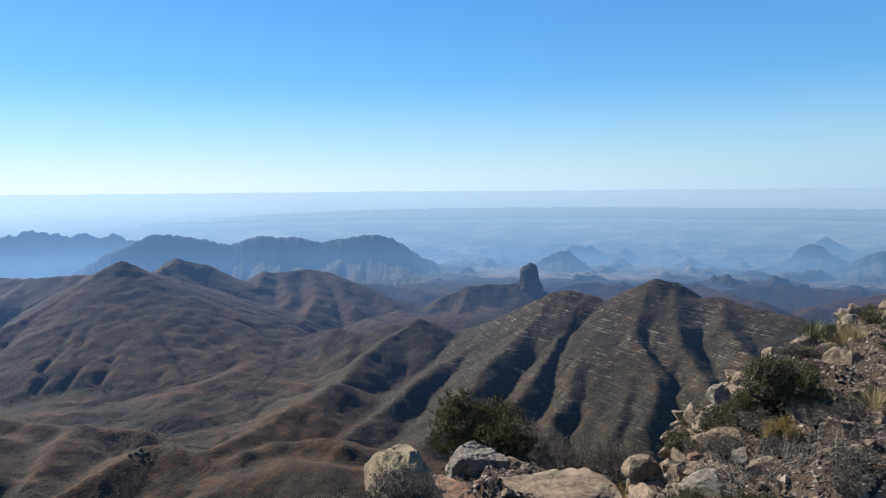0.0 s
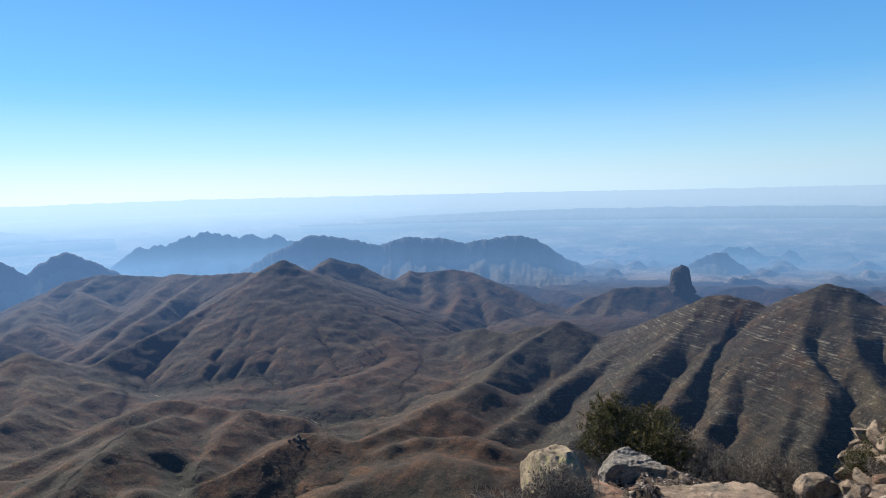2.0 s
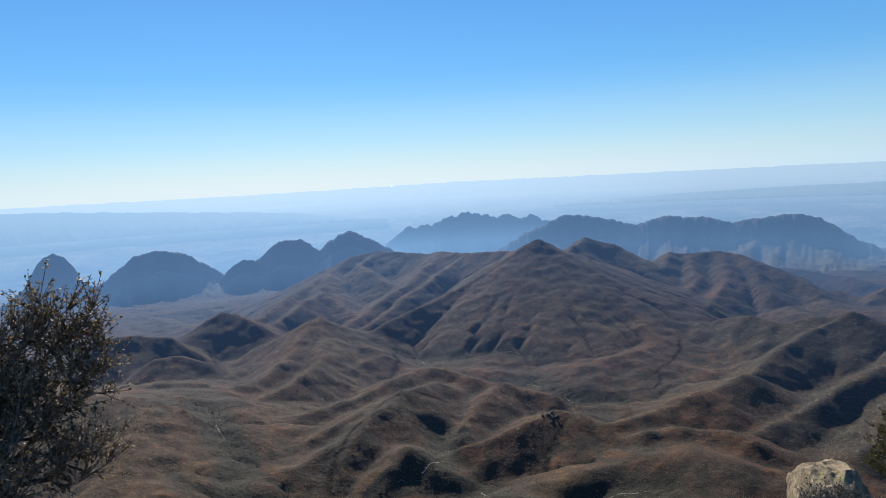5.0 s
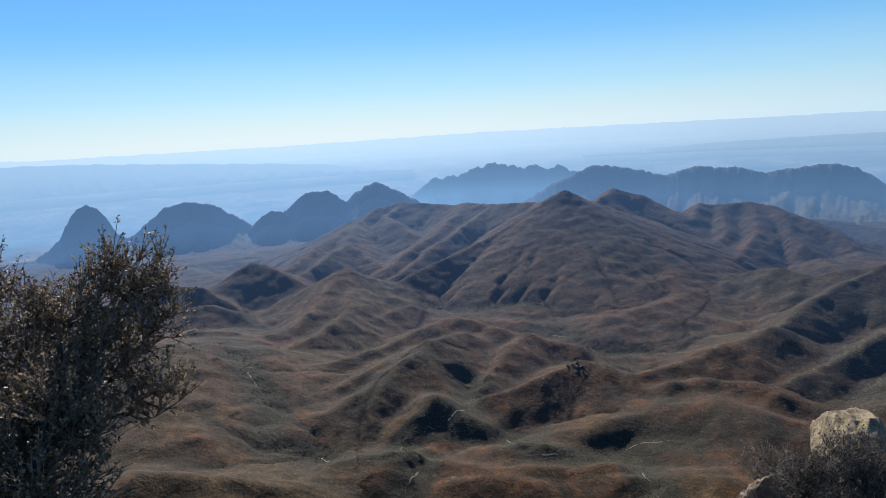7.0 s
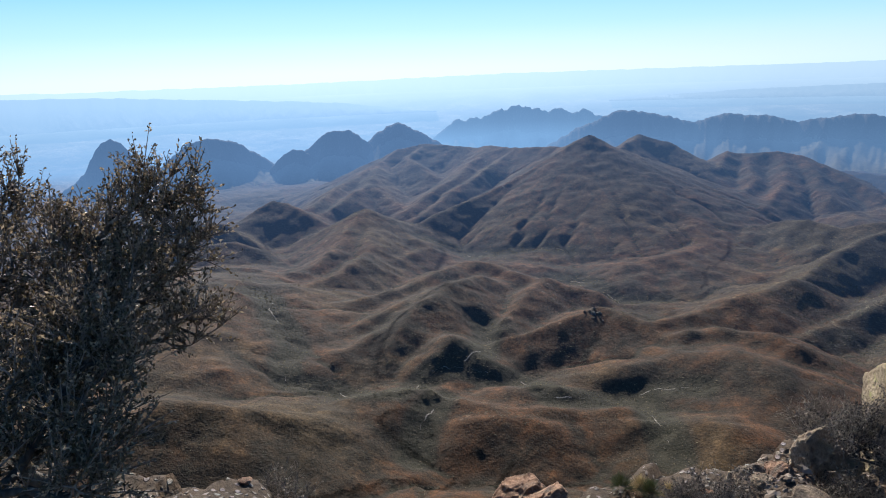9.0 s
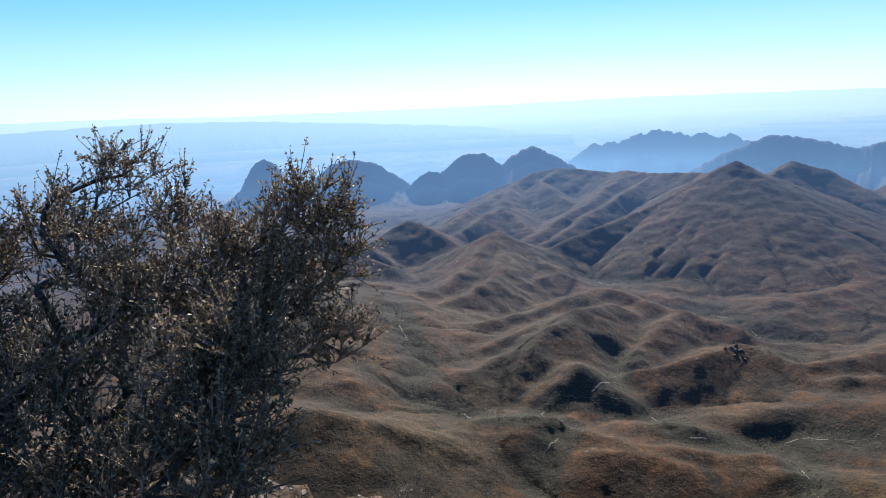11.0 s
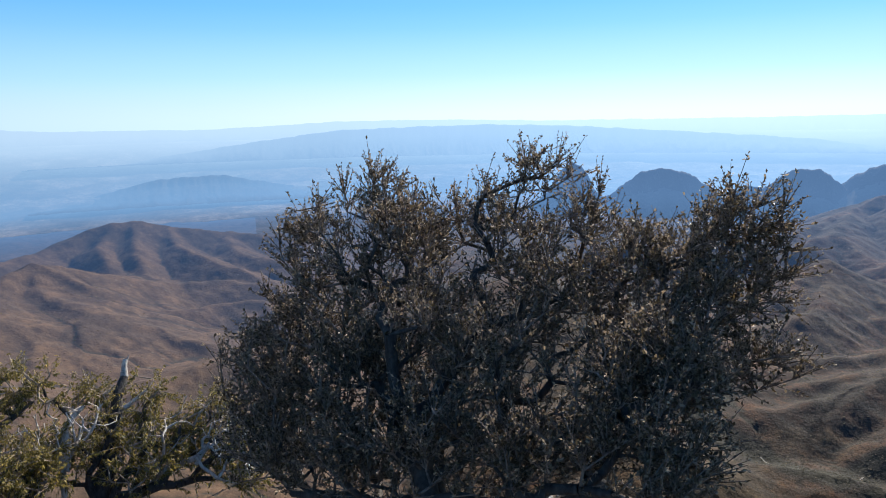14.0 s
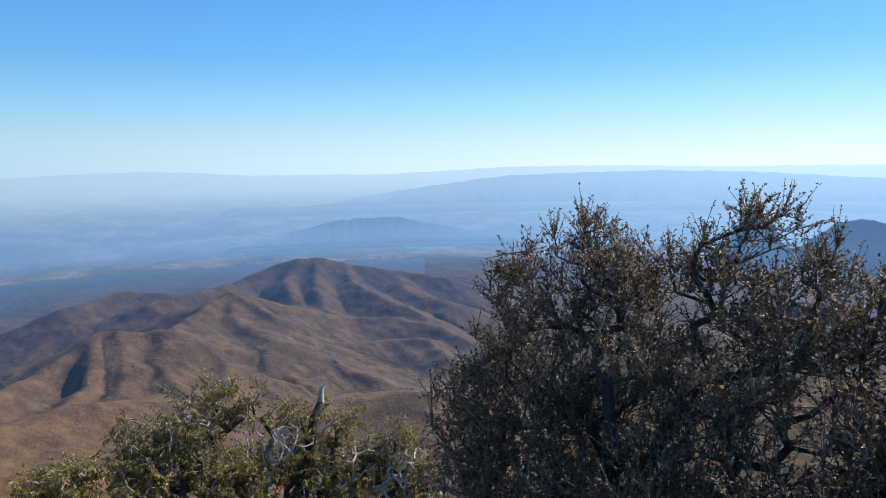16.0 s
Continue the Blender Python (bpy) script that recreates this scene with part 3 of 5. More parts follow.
for i, name in enumerate(kinds):
    mask = seen & (q_owner == i)
    if i and mask.any():
        if name not in hills:
            hills[name] = tagged(new(name), LOOKS[name], "hill" if "hill" in name or name == "knoll" else "slope" if "slope" in name else "mountain")
        material = LAND_STRATA if name == "mountain" else LAND_LEDGE if name == "knoll" else LAND_EAST if name in ("east_hills", "red_ridge") else LAND_GREY if name == "west_ridge" else LAND_GOLD if name in ("west_hill", "near_slope") else LAND_FAR
        patch("spur", mask, material, parent=hills[name])


def ground_at(x, y):
    col = np.clip(((x - gx[0, 0]) / STEP).astype(int), 0, gx.shape[1] - 2)
    row = np.clip(((y - gy[0, 0]) / STEP).astype(int), 0, gx.shape[0] - 2)
    fx, fy = (x - gx[row, col]) / STEP, (y - gy[row, col]) / STEP
    return (land[row, col] * (1 - fx) + land[row, col + 1] * fx) * (1 - fy) + (land[row + 1, col] * (1 - fx) + land[row + 1, col + 1] * fx) * fy


def gravel_bed(line, seed):
    """Bare pale gravel in a dry wash, in broken stretches."""
    p = np.array(line, float)
    run = np.concatenate([[0], np.cumsum(np.hypot(*np.diff(p, axis=0).T))])
    at = np.arange(0, run[-1], 2.5)
    ux, uy = np.interp(at, run, p[:, 0]), np.interp(at, run, p[:, 1])
    x, y = ux.copy(), uy.copy()
    for _ in range(6):  # the same bends as the land has
        x, y = ux - 8 * fbm(x / 160, y / 160, 3, 5), uy - 8 * fbm(x / 160, y / 160, 3, 9)
    x, y = x + 2.2 * fbm(at / 14, at * 0, 3, seed), y + 2.2 * fbm(at / 14, at * 0, 3, seed + 1)
    nx, ny = np.gradient(y), -np.gradient(x)
    size = np.hypot(nx, ny) + 1e-6
    half = 0.12 + 0.6 * np.clip(fbm(at / 22, at * 0 + 7, 3, seed + 2) * 2 + 0.15, 0, 1)
    sides = [(x + nx / size * half * k, y + ny / size * half * k) for k in (-1, 0, 1)]
    co = np.stack([np.stack([a, b, ground_at(a, b) + 0.45], -1) for a, b in sides], 1)
    q = grid_quads(len(at), 3).reshape(-1, 2, 4)
    q = q[fbm(at / 30, at * 0 + 3, 3, seed + 3)[:-1] > 0.3].reshape(-1, 4)
    tagged(new("dry_wash", sheet("dry_wash", co.reshape(-1, 3), q, WASH_GRAVEL)), "thin broken streak of pale gravel in a wash", "wash", kind="structure")


n = Nodes("wash_gravel")
WASH_GRAVEL = n.done(n.ramp(n.noise(n.place(), 0.6, 4, 0.7), (0.35, (0.06, 0.055, 0.047)), (0.62, (0.24, 0.22, 0.195))), 0.95)
for k, line in enumerate(WASHES):
    gravel_bed(line, 300 + 10 * k)


def valley_scrub(count, seed):
    """Shrubs on the valley slopes, too many to count: low uneven clumps, thicker in the hollows."""
    rng = np.random.RandomState(seed)
    r = 480 + 1000 * rng.rand(count) ** 0.8
    a = np.radians(rng.uniform(-38, 128, count))
    x, y = -np.sin(a) * r, np.cos(a) * r
    col = np.clip(((x - gx[0, 0]) / STEP).astype(int), 0, gx.shape[1] - 2)
    row = np.clip(((y - gy[0, 0]) / STEP).astype(int), 0, gx.shape[0] - 2)
    z = ground_at(x, y)
    patchy = fbm(x / 70, y / 70, 3, 91)
    keep = rng.rand(count) < np.clip(0.3 + 0.55 * patchy + 1.1 * (wash[row, col] - 0.2), 0.03, 1)
    keep &= (np.degrees(a) < 85) | (rng.rand(count) < 0.25)
    x, y, z, wet = x[keep], y[keep], z[keep], wash[row, col][keep]
    n = len(x)
    size = (0.36 + 0.75 * rng.rand(n) ** 2.5) * np.interp(np.hypot(x, y), [500, 1000], [0.8, 1.3]) * (1 + 1.0 * np.clip(wet - 0.45, 0, 1))
    corner = np.array([(1, 0, 0.2), (0.3, 0.95, 0.3), (-0.8, 0.6, 0.2), (-0.8, -0.6, 0.35), (0.3, -0.95, 0.25), (0.1, 0.1, 1.0)])
    shape = corner[None] * rng.uniform(0.6, 1.35, (n, 6, 1))
    co = np.stack([x, y, z - 0.1], -1)[:, None] + shape * size[:, None, None] * np.array([1, 1, 0.65])
    tri = np.array([(0, 1, 5), (1, 2, 5), (2, 3, 5), (3, 4, 5), (4, 0, 5)])
    me = sheet("valley_scrub", co.reshape(-1, 3), ((np.arange(n) * 6)[:, None, None] + tri).reshape(-1, 3), VALLEY_SCRUB, smooth=False)
    tagged(new("valley_scrub", me), "dark low shrubs dotted over the valley slopes", "shrubs", kind="stuff")


scrub_nodes = Nodes("valley_shrub")
VALLEY_SCRUB = scrub_nodes.done(scrub_nodes.ramp(scrub_nodes.node("NewGeometry", 8), (0.0, (0.026, 0.026, 0.017)), (0.6, (0.055, 0.05, 0.032)), (1.0, (0.11, 0.088, 0.052))), 0.95)
valley_scrub(330000, 12)


# ---- the desert and the ranges on the horizon ----
def plain_height(r):
    return np.interp(r, [0, 2600, 3000, 3600, 4200, 4950], [-362, -362, -347, -298, -215, -75])


az, rr = np.meshgrid(np.radians(np.arange(-75, 155, 0.2)), np.concatenate([np.arange(2600, 3800, 9.0), np.linspace(3800, 4950, 40)]))
px, py = -np.sin(az) * rr, np.cos(az) * rr
pz = plain_height(rr) + rolling(px, py) + 5 * fbm(px / 240, py / 240, 5, 40) * np.interp(rr, [2600, 4900], [0, 1]) - np.where(rr < 2620, 12, 0)
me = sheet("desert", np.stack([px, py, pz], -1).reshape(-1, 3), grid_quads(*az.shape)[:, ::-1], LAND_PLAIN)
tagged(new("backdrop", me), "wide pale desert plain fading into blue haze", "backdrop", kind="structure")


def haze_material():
    """Emission that stands in for pale haze above the horizon, thinning upwards."""
    n = Nodes("horizon_haze_glow")
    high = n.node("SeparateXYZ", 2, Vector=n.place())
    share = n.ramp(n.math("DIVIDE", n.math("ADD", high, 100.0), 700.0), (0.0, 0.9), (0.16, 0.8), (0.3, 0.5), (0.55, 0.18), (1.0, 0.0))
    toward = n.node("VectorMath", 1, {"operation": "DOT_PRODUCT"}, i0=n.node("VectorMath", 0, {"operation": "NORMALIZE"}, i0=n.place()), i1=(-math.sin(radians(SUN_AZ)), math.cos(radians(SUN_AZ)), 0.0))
    # The haze colour is painted brighter and whiter towards the sun.
    haze_glow = n.node("Emission", 0, Color=n.ramp(toward, (0.0, (0.34, 0.54, 0.72)), (0.7, (0.66, 0.85, 0.97)), (1.0, (0.88, 0.98, 1.0))), Strength=0.56)
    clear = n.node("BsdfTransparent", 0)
    n.tree.links.new(n.node("MixShader", 0, i0=share, i1=clear, i2=haze_glow), n.out.inputs[0])
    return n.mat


# An added glowing shell behind the ranges whitens the low sky like haze.
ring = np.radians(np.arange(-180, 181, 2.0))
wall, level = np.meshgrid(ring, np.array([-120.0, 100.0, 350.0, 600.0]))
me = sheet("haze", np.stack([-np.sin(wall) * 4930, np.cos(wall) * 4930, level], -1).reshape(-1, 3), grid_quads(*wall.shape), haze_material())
tagged(new("backdrop", me), "glowing ring painted as pale haze above the horizon", "backdrop", kind="structure")


def skyline(name, label, r, crest, depth=260.0, cliff=0.35, rough=1.0, seed=0, category="mountain"):
    """A far range: its crest as turn to the left and rise above the level, in degrees; a cliff, then a fan of debris."""
    turns = np.array([c[0] for c in crest])
    rises = np.array([c[1] for c in crest])
    if turns[0] > turns[-1]:
        turns, rises = turns[::-1], rises[::-1]
    count = max(60, int((turns[-1] - turns[0]) / 0.09))
    a = np.linspace(turns[0], turns[-1], count)
    rise = np.interp(a, turns, rises)
    top = r * np.tan(np.radians(rise))
    along = np.radians(a) * r
    top = top + rough * 5 * fbm(along / 60, along * 0 + seed, 4, seed)
    top = top + rough ** 2 * 6 * np.abs(fbm(along / 55, along * 0 + 3.3, 3, seed + 1))
    if r < 3300:  # crags along the crest
        top = top + 3.0 * vnoise(along / 15, along * 0 + 1.7, seed + 11) + 2.0 * vnoise(along / 7, along * 0 + 2.9, seed + 12)
    across = np.linspace(-1, 1, 61)
    u, s = np.meshgrid(across, along)
    t2 = np.broadcast_to(top[:, None], u.shape)
    if rough > 1.1:  # rounded rock towers
        top = top + 11 * np.sqrt(np.clip(vnoise(along / 34, along * 0, seed + 6) * 1.6 - 0.1, 0, 1)) + 4 * np.sqrt(np.clip(vnoise(along / 17, along * 0, seed + 7), 0, 1))
        t2 = np.broadcast_to(top[:, None], u.shape)
    gully = np.abs(fbm(s / 95, u * 0.8, 4, seed + 3))
    base = plain_height(r) - 15
    d = np.clip(np.abs(u) * (1 + 0.3 * (gully - 0.25)) + 0.03 * fbm(s / 22, u * 2, 2, seed + 9) * (np.abs(u) > 0.03), 0, 1)
    fall = np.where(d < 0.05, d * 0.6, np.where(d < 0.16, 0.03 + (d - 0.05) / 0.11 * cliff, 0.03 + cliff + (1 - cliff - 0.03) * (1 - (1 - np.clip((d - 0.16) / 0.84, 0, 1)) ** 1.6)))
    z = t2 + (base - t2) * fall + rough * 3 * fbm(s / 25, u * 6, 3, seed + 8) * np.minimum(1, d * 5) - 8 * (gully - 0.3) * np.clip((d - 0.12) * 4, 0, 1) * (1 - d)
    rad = r + u * depth * 1.4
    x, y = -np.sin(s / r) * rad, np.cos(s / r) * rad
    co, q = np.stack([x, y, z], -1).reshape(-1, 3), grid_quads(*x.shape)
    thing = tagged(new(name), label, category)
    high = (d + 0.05 * fbm(s / 110, u * 3, 4, seed + 15)).ravel()[q].mean(1) < 0.2
    for piece, mask in (("cliff", high), ("debris_slope", ~high)):
        ids, inverse = np.unique(q[mask], return_inverse=True)
        # Cliff and debris both take haze from their glowing materials.
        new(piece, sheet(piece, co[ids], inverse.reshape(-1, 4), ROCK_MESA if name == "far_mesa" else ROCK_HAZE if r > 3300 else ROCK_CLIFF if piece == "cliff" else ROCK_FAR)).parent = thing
    return thing


skyline("castle_range", "blue hazy mountain range with jagged castle-like crest", 3150,
        [(39.5, -6.2), (38.1, -5.1), (37.0, -4.4), (36.3, -3.95), (35.8, -4.2), (35.2, -3.9), (34.5, -4.1), (33.6, -3.7), (32.6, -3.4), (31.5, -3.15), (30.2, -3.5), (28.8, -3.9), (27.9, -3.35), (26.9, -3.7), (25.5, -3.8), (24.4, -4.1), (22.0, -4.6), (19.0, -5.4)], 240, 0.5, 1.15, 4)
skyline("mesa_range", "long blue mesa range with cliff-edged flat tops", 2850,
        [(29.5, -6.6), (26.5, -5.0), (25.0, -4.4), (23.5, -3.6), (21.5, -3.75), (19.9, -4.1), (17.7, -4.6), (16.2, -4.2), (15.0, -3.95), (13.5, -4.2), (11.9, -4.25), (10.2, -4.7), (8.3, -4.25), (5.7, -4.1), (4.3, -4.4), (2.8, -5.4), (1.4, -6.3), (-1, -7.2)], 330, 0.42, 0.8, 14)
skyline("pyramid_peak", "hazy blue pyramid-shaped peak", 2640, [(45.5, -6.8), (43.3, -5.0), (42.1, -4.35), (41.3, -4.0), (40.2, -4.4), (38.6, -5.4), (36.5, -6.6)], 230, 0.2, 0.8, 24)
skyline("flat_butte", "hazy blue flat-topped butte", 2600, [(50.5, -7.0), (48.6, -5.7), (47.6, -4.75), (47.0, -4.45), (45.4, -4.5), (44.6, -4.9), (43.4, -5.9), (42, -6.8)], 190, 0.4, 0.6, 34, "butte")
skyline("small_butte", "small blue hazy knob", 2560, [(52, -7.2), (50.8, -6.2), (50.0, -5.8), (49.2, -5.9), (48, -6.8)], 120, 0.3, 0.6, 44, "butte")
skyline("dome_ridge", "hazy blue hump-backed ridge", 2620, [(61.5, -7.3), (59.4, -5.7), (58.2, -4.95), (56.6, -4.45), (55.4, -4.65), (54.4, -4.9), (53.2, -5.7), (51.5, -6.9)], 200, 0.35, 0.8, 54)
skyline("rock_dome", "dark blue dome-shaped rock butte", 2640, [(67.2, -7.6), (65.6, -6.5), (64.8, -5.2), (64.2, -4.4), (63.4, -4.05), (62.8, -4.3), (62.2, -5.1), (61.6, -6.4), (60.2, -7.4)], 130, 0.6, 0.5, 64, "butte")
skyline("hazy_butte", "hazy blue butte beyond the valley", 2900, [(-7.4, -6.9), (-8.4, -6.25), (-9.2, -5.7), (-9.8, -5.45), (-10.6, -5.5), (-11.3, -6.1), (-12.4, -6.9)], 130, 0.4, 0.6, 74, "butte")
skyline("knob_ridge", "faint blue knobs in the haze", 3150, [(-10.0, -5.9), (-10.8, -5.0), (-11.4, -5.05), (-11.9, -5.35), (-12.3, -5.0), (-12.9, -5.35), (-13.6, -5.7), (-14.5, -5.75), (-14.9, -5.35), (-15.4, -5.4), (-16.2, -6.0)], 110, 0.4, 0.9, 84, "butte")
skyline("low_hills", "low hazy hills beyond the valley", 2800, [(-20.5, -8.0), (-22, -7.5), (-23.4, -7.2), (-24.6, -6.75), (-25.2, -6.7), (-26.4, -7.2), (-28.5, -7.6), (-30, -7.4), (-32, -6.9), (-33.5, -6.8), (-36, -7.2), (-40, -7.8)], 190, 0.25, 0.7, 174, "hill")
skyline("hazy_hills", "low broken hills in the haze", 3080, [(-29.5, -6.6), (-31, -6.0), (-32.5, -5.6), (-34, -5.7), (-37, -6.2), (-44, -6.6)], 160, 0.3, 0.8, 184, "hill")
skyline("near_hills", "low brown-blue hills below the haze", 2560, [(-19, -8.9), (-21, -8.4), (-22.5, -8.05), (-24, -7.9), (-26, -8.1), (-28.5, -8.3), (-31, -8.2), (-34, -7.9), (-38, -8.0), (-46, -8.3)], 170, 0.25, 0.7, 194, "hill")
skyline("round_butte", "hazy blue dome-topped butte", 3100, [(-25.8, -6.5), (-27.2, -5.8), (-27.9, -4.85), (-28.5, -4.65), (-29.3, -4.75), (-29.9, -5.25), (-31, -5.8), (-32.5, -6.4)], 150, 0.45, 0.6, 94, "butte")
skyline("faint_peak", "faint blue peak in the haze", 3500, [(-28.4, -4.8), (-29.1, -4.2), (-29.6, -4.0), (-30.2, -4.35), (-31.2, -4.9)], 120, 0.3, 0.5, 104)
skyline("east_range", "low blue hills in the haze", 3000, [(-30, -6.4), (-33, -5.0), (-36, -4.6), (-42, -4.7), (-56, -5.5)], 260, 0.3, 0.8, 114)
skyline("far_mesa", "long faint blue tableland near the horizon", 4350, [(24, -2.7), (14, -2.2), (5, -1.95), (0, -1.9), (-12, -1.9), (-25, -1.95), (-45, -2.0), (-60, -2.2)], 200, 0.4, 0.5, 124)
skyline("horizon_range", "faint pale range along the horizon", 4760, [(-72, -0.5), (-33, -0.45), (-10, -0.5), (10, -0.45), (33, -0.4), (50, -0.6), (66, -0.55), (71, -0.4), (76, -0.3), (83, -0.3), (92, -0.7), (104, -0.6), (108, -0.3), (112, -0.1), (116, -0.2), (124, -0.5), (150, -0.6)], 120, 0.3, 0.5, 134)
skyline("west_far_mesa", "faint blue mesa across the plain", 4250, [(106, -4.0), (101, -3.5), (98, -2.9), (95, -2.5), (89, -1.7), (83, -1.0), (78, -0.9), (71, -0.75), (64, -1.0), (56, -1.5), (46, -2.2), (38, -3.2)], 260, 0.3, 0.5, 144)
skyline("west_mesa", "low hazy blue mesa on the plain", 3350, [(106, -6.3), (103, -5.7), (99.5, -5.0), (97, -4.4), (94, -4.35), (92, -4.3), (89, -5.0), (86, -5.5), (82, -6.0)], 300, 0.35, 0.6, 154)

# The rock tower on the dark ridge.
def rock_tower(x, y, z, r, h):
    count, levels = 40, 26
    a, t = np.meshgrid(np.linspace(0, 2 * np.pi, count, endpoint=False), np.linspace(0, 1, levels))
    rad = r * np.interp(t, [0, 0.3, 0.55, 0.8, 0.93, 1], [1.5, 1.1, 1.0, 0.9, 0.6, 0.05])
    rad = rad * (1 + 0.13 * fbm(np.cos(a) * 2.2 + 5, np.sin(a) * 2.2 + t * 1.2, 3, 61) + 0.05 * fbm(np.cos(a) * 6, t * 14, 2, 62))
    co = np.stack([x + np.cos(a) * rad * 1.1, y + np.sin(a) * rad, z + t * h * (1 + 0.04 * np.cos(a))], -1)
    i = np.arange(levels * count).reshape(levels, count)
    j = np.roll(i, -1, 1)
    q = np.stack([i[:-1], j[:-1], j[1:], i[1:]], -1).reshape(-1, 4)
    return tagged(new("rock_tower", sheet("rock_tower", co.reshape(-1, 3), q, ROCK_CLIFF)), "dark upright rock tower on a ridge crest", "rock tower")


rock_tower(253, 1984, -306, 25, 76)



# ---- materials of the rim ----
def stone_material(name, dark, light, lichen, scale=1.0):
    n = Nodes(name)
    p = n.own()
    big = n.noise(p, 1.7 * scale, 6, 0.62)
    fine = n.noise(p, 14 * scale, 6, 0.7)
    color = n.ramp(n.mix(0.45, big, fine), (0.36, dark), (0.62, light))
    spots = n.math("MULTIPLY", n.ramp(n.noise(p, 5 * scale, 5, 0.7), (0.54, 0.0), (0.6, 1.0)), n.ramp(big, (0.45, 0.0), (0.55, 1.0)))
    color = n.mix(n.math("MULTIPLY", spots, 0.7), color, lichen)
    stain = n.ramp(n.noise(n.scaled(p, 1.0, 1.0, 0.35), 3.1 * scale, 4), (0.56, 0.0), (0.68, 0.75))
    color = n.mix(stain, color, (0.045, 0.042, 0.04))
    seam = n.math("ABSOLUTE", n.math("SUBTRACT", n.noise(n.scaled(p, 1.0, 1.0, 2.4), 2.2 * scale, 5, 0.6), 0.5))
    cracks = n.ramp(seam, (0.0, 0.7), (0.012, 1.0))
    color = n.mix(cracks, n.mix(0.7, color, (0.04, 0.036, 0.032)), color)
    n.bump(n.math("ADD", fine, n.math("MULTIPLY", cracks, 0.6)), 0.9, 0.03)
    return n.done(color, 0.88)


GREY_ROCK = stone_material("grey_rhyolite", (0.10, 0.088, 0.073), (0.34, 0.298, 0.24), (0.33, 0.31, 0.24))
TAN_ROCK = stone_material("tan_rhyolite", (0.09, 0.064, 0.045), (0.36, 0.272, 0.19), (0.28, 0.25, 0.17))
KNOB_ROCK = stone_material("dark_knob_rock", (0.025, 0.024, 0.023), (0.12, 0.11, 0.098), (0.1, 0.095, 0.08), 0.4)
RED_ROCK = stone_material("reddish_rhyolite", (0.085, 0.046, 0.03), (0.36, 0.215, 0.135), (0.27, 0.21, 0.14))
LICHEN_ROCK = stone_material("lichen_covered_rock", (0.13, 0.10, 0.066), (0.46, 0.36, 0.235), (0.37, 0.37, 0.12), 2.2)


def soil_material():
    n = Nodes("stony_soil")
    p = n.place()
    big, fine = n.noise(p, 0.9, 5, 0.6), n.noise(p, 22, 5, 0.7)
    color = n.ramp(n.mix(0.5, big, fine), (0.36, (0.022, 0.016, 0.011)), (0.62, (0.088, 0.061, 0.041)))
    chip = n.cells(p, 17, "F1", 1)
    stone = n.ramp(n.cells(p, 17), (0.26, 1.0), (0.36, 0.0))
    color = n.mix(n.math("MULTIPLY", stone, 0.75), color, n.mix(0.35, (0.13, 0.10, 0.078), n.node("HueSaturation", 0, Saturation=0.15, Value=0.6, Color=chip)))
    n.bump(n.math("ADD", fine, n.math("MULTIPLY", stone, 1.3)), 1.0, 0.025)
    return n.done(color, 0.93)


SOIL = soil_material()


def bark_material(name, dark, light):
    n = Nodes(name)
    p = n.own()
    streak = n.noise(n.scaled(p, 22, 22, 5), 2.2, 5, 0.7)
    n.bump(streak, 0.9, 0.008)
    return n.done(n.ramp(streak, (0.34, dark), (0.66, light)), 0.85)


def leaf_material(name, first, second, third, thin=0.25, rough=0.5, gloss=0.3):
    n = Nodes(name)
    chance = n.node("NewGeometry", 8)
    color = n.ramp(chance, (0.0, first), (0.55, second), (0.9, third))
    n.done(color, rough)
    n.bsdf.inputs["Specular IOR Level"].default_value = gloss
    glow = n.node("BsdfTranslucent", 0, Color=color)
    n.tree.links.new(n.node("MixShader", 0, i0=thin, i1=n.bsdf.outputs[0], i2=glow), n.out.inputs[0])
    return n.mat


OAK_BARK = bark_material("dark_oak_bark", (0.022, 0.019, 0.017), (0.085, 0.075, 0.066))
OAK_TWIG = bark_material("dark_oak_twig", (0.032, 0.023, 0.018), (0.32, 0.25, 0.2))
TWIG = bark_material("grey_twig_bark", (0.05, 0.04, 0.032), (0.33, 0.28, 0.225))
PALE_TWIG = bark_material("pale_twig_bark", (0.1, 0.08, 0.062), (0.46, 0.39, 0.31))
DEAD_WOOD = bark_material("bleached_dead_wood", (0.24, 0.215, 0.185), (0.58, 0.54, 0.48))
OAK_LEAF = leaf_material("leathery_oak_leaf", (0.034, 0.024, 0.012), (0.12, 0.088, 0.047), (0.38, 0.29, 0.195), 0.34, 0.5, 0.25)
OLIVE_LEAF = leaf_material("drooping_olive_leaf", (0.055, 0.048, 0.011), (0.165, 0.136, 0.032), (0.44, 0.335, 0.095), 0.40)
SCRUB_LEAF = leaf_material("small_dark_leaf", (0.03, 0.032, 0.012), (0.065, 0.064, 0.022), (0.14, 0.118, 0.045), 0.25, 0.7, 0.12)
DRY_LEAF = leaf_material("dry_grey_leaf", (0.045, 0.037, 0.029), (0.09, 0.075, 0.058), (0.17, 0.14, 0.105))
DUSKY_LEAF = leaf_material("dusky_twig_leaf", (0.02, 0.018, 0.016), (0.045, 0.039, 0.034), (0.16, 0.14, 0.12))
YELLOW_LEAF = leaf_material("yellowish_leaf", (0.16, 0.11, 0.02), (0.24, 0.17, 0.03), (0.30, 0.20, 0.05), 0.35)
BLADE = leaf_material("green_blade", (0.06, 0.08, 0.035), (0.11, 0.13, 0.055), (0.2, 0.19, 0.09), 0.2)
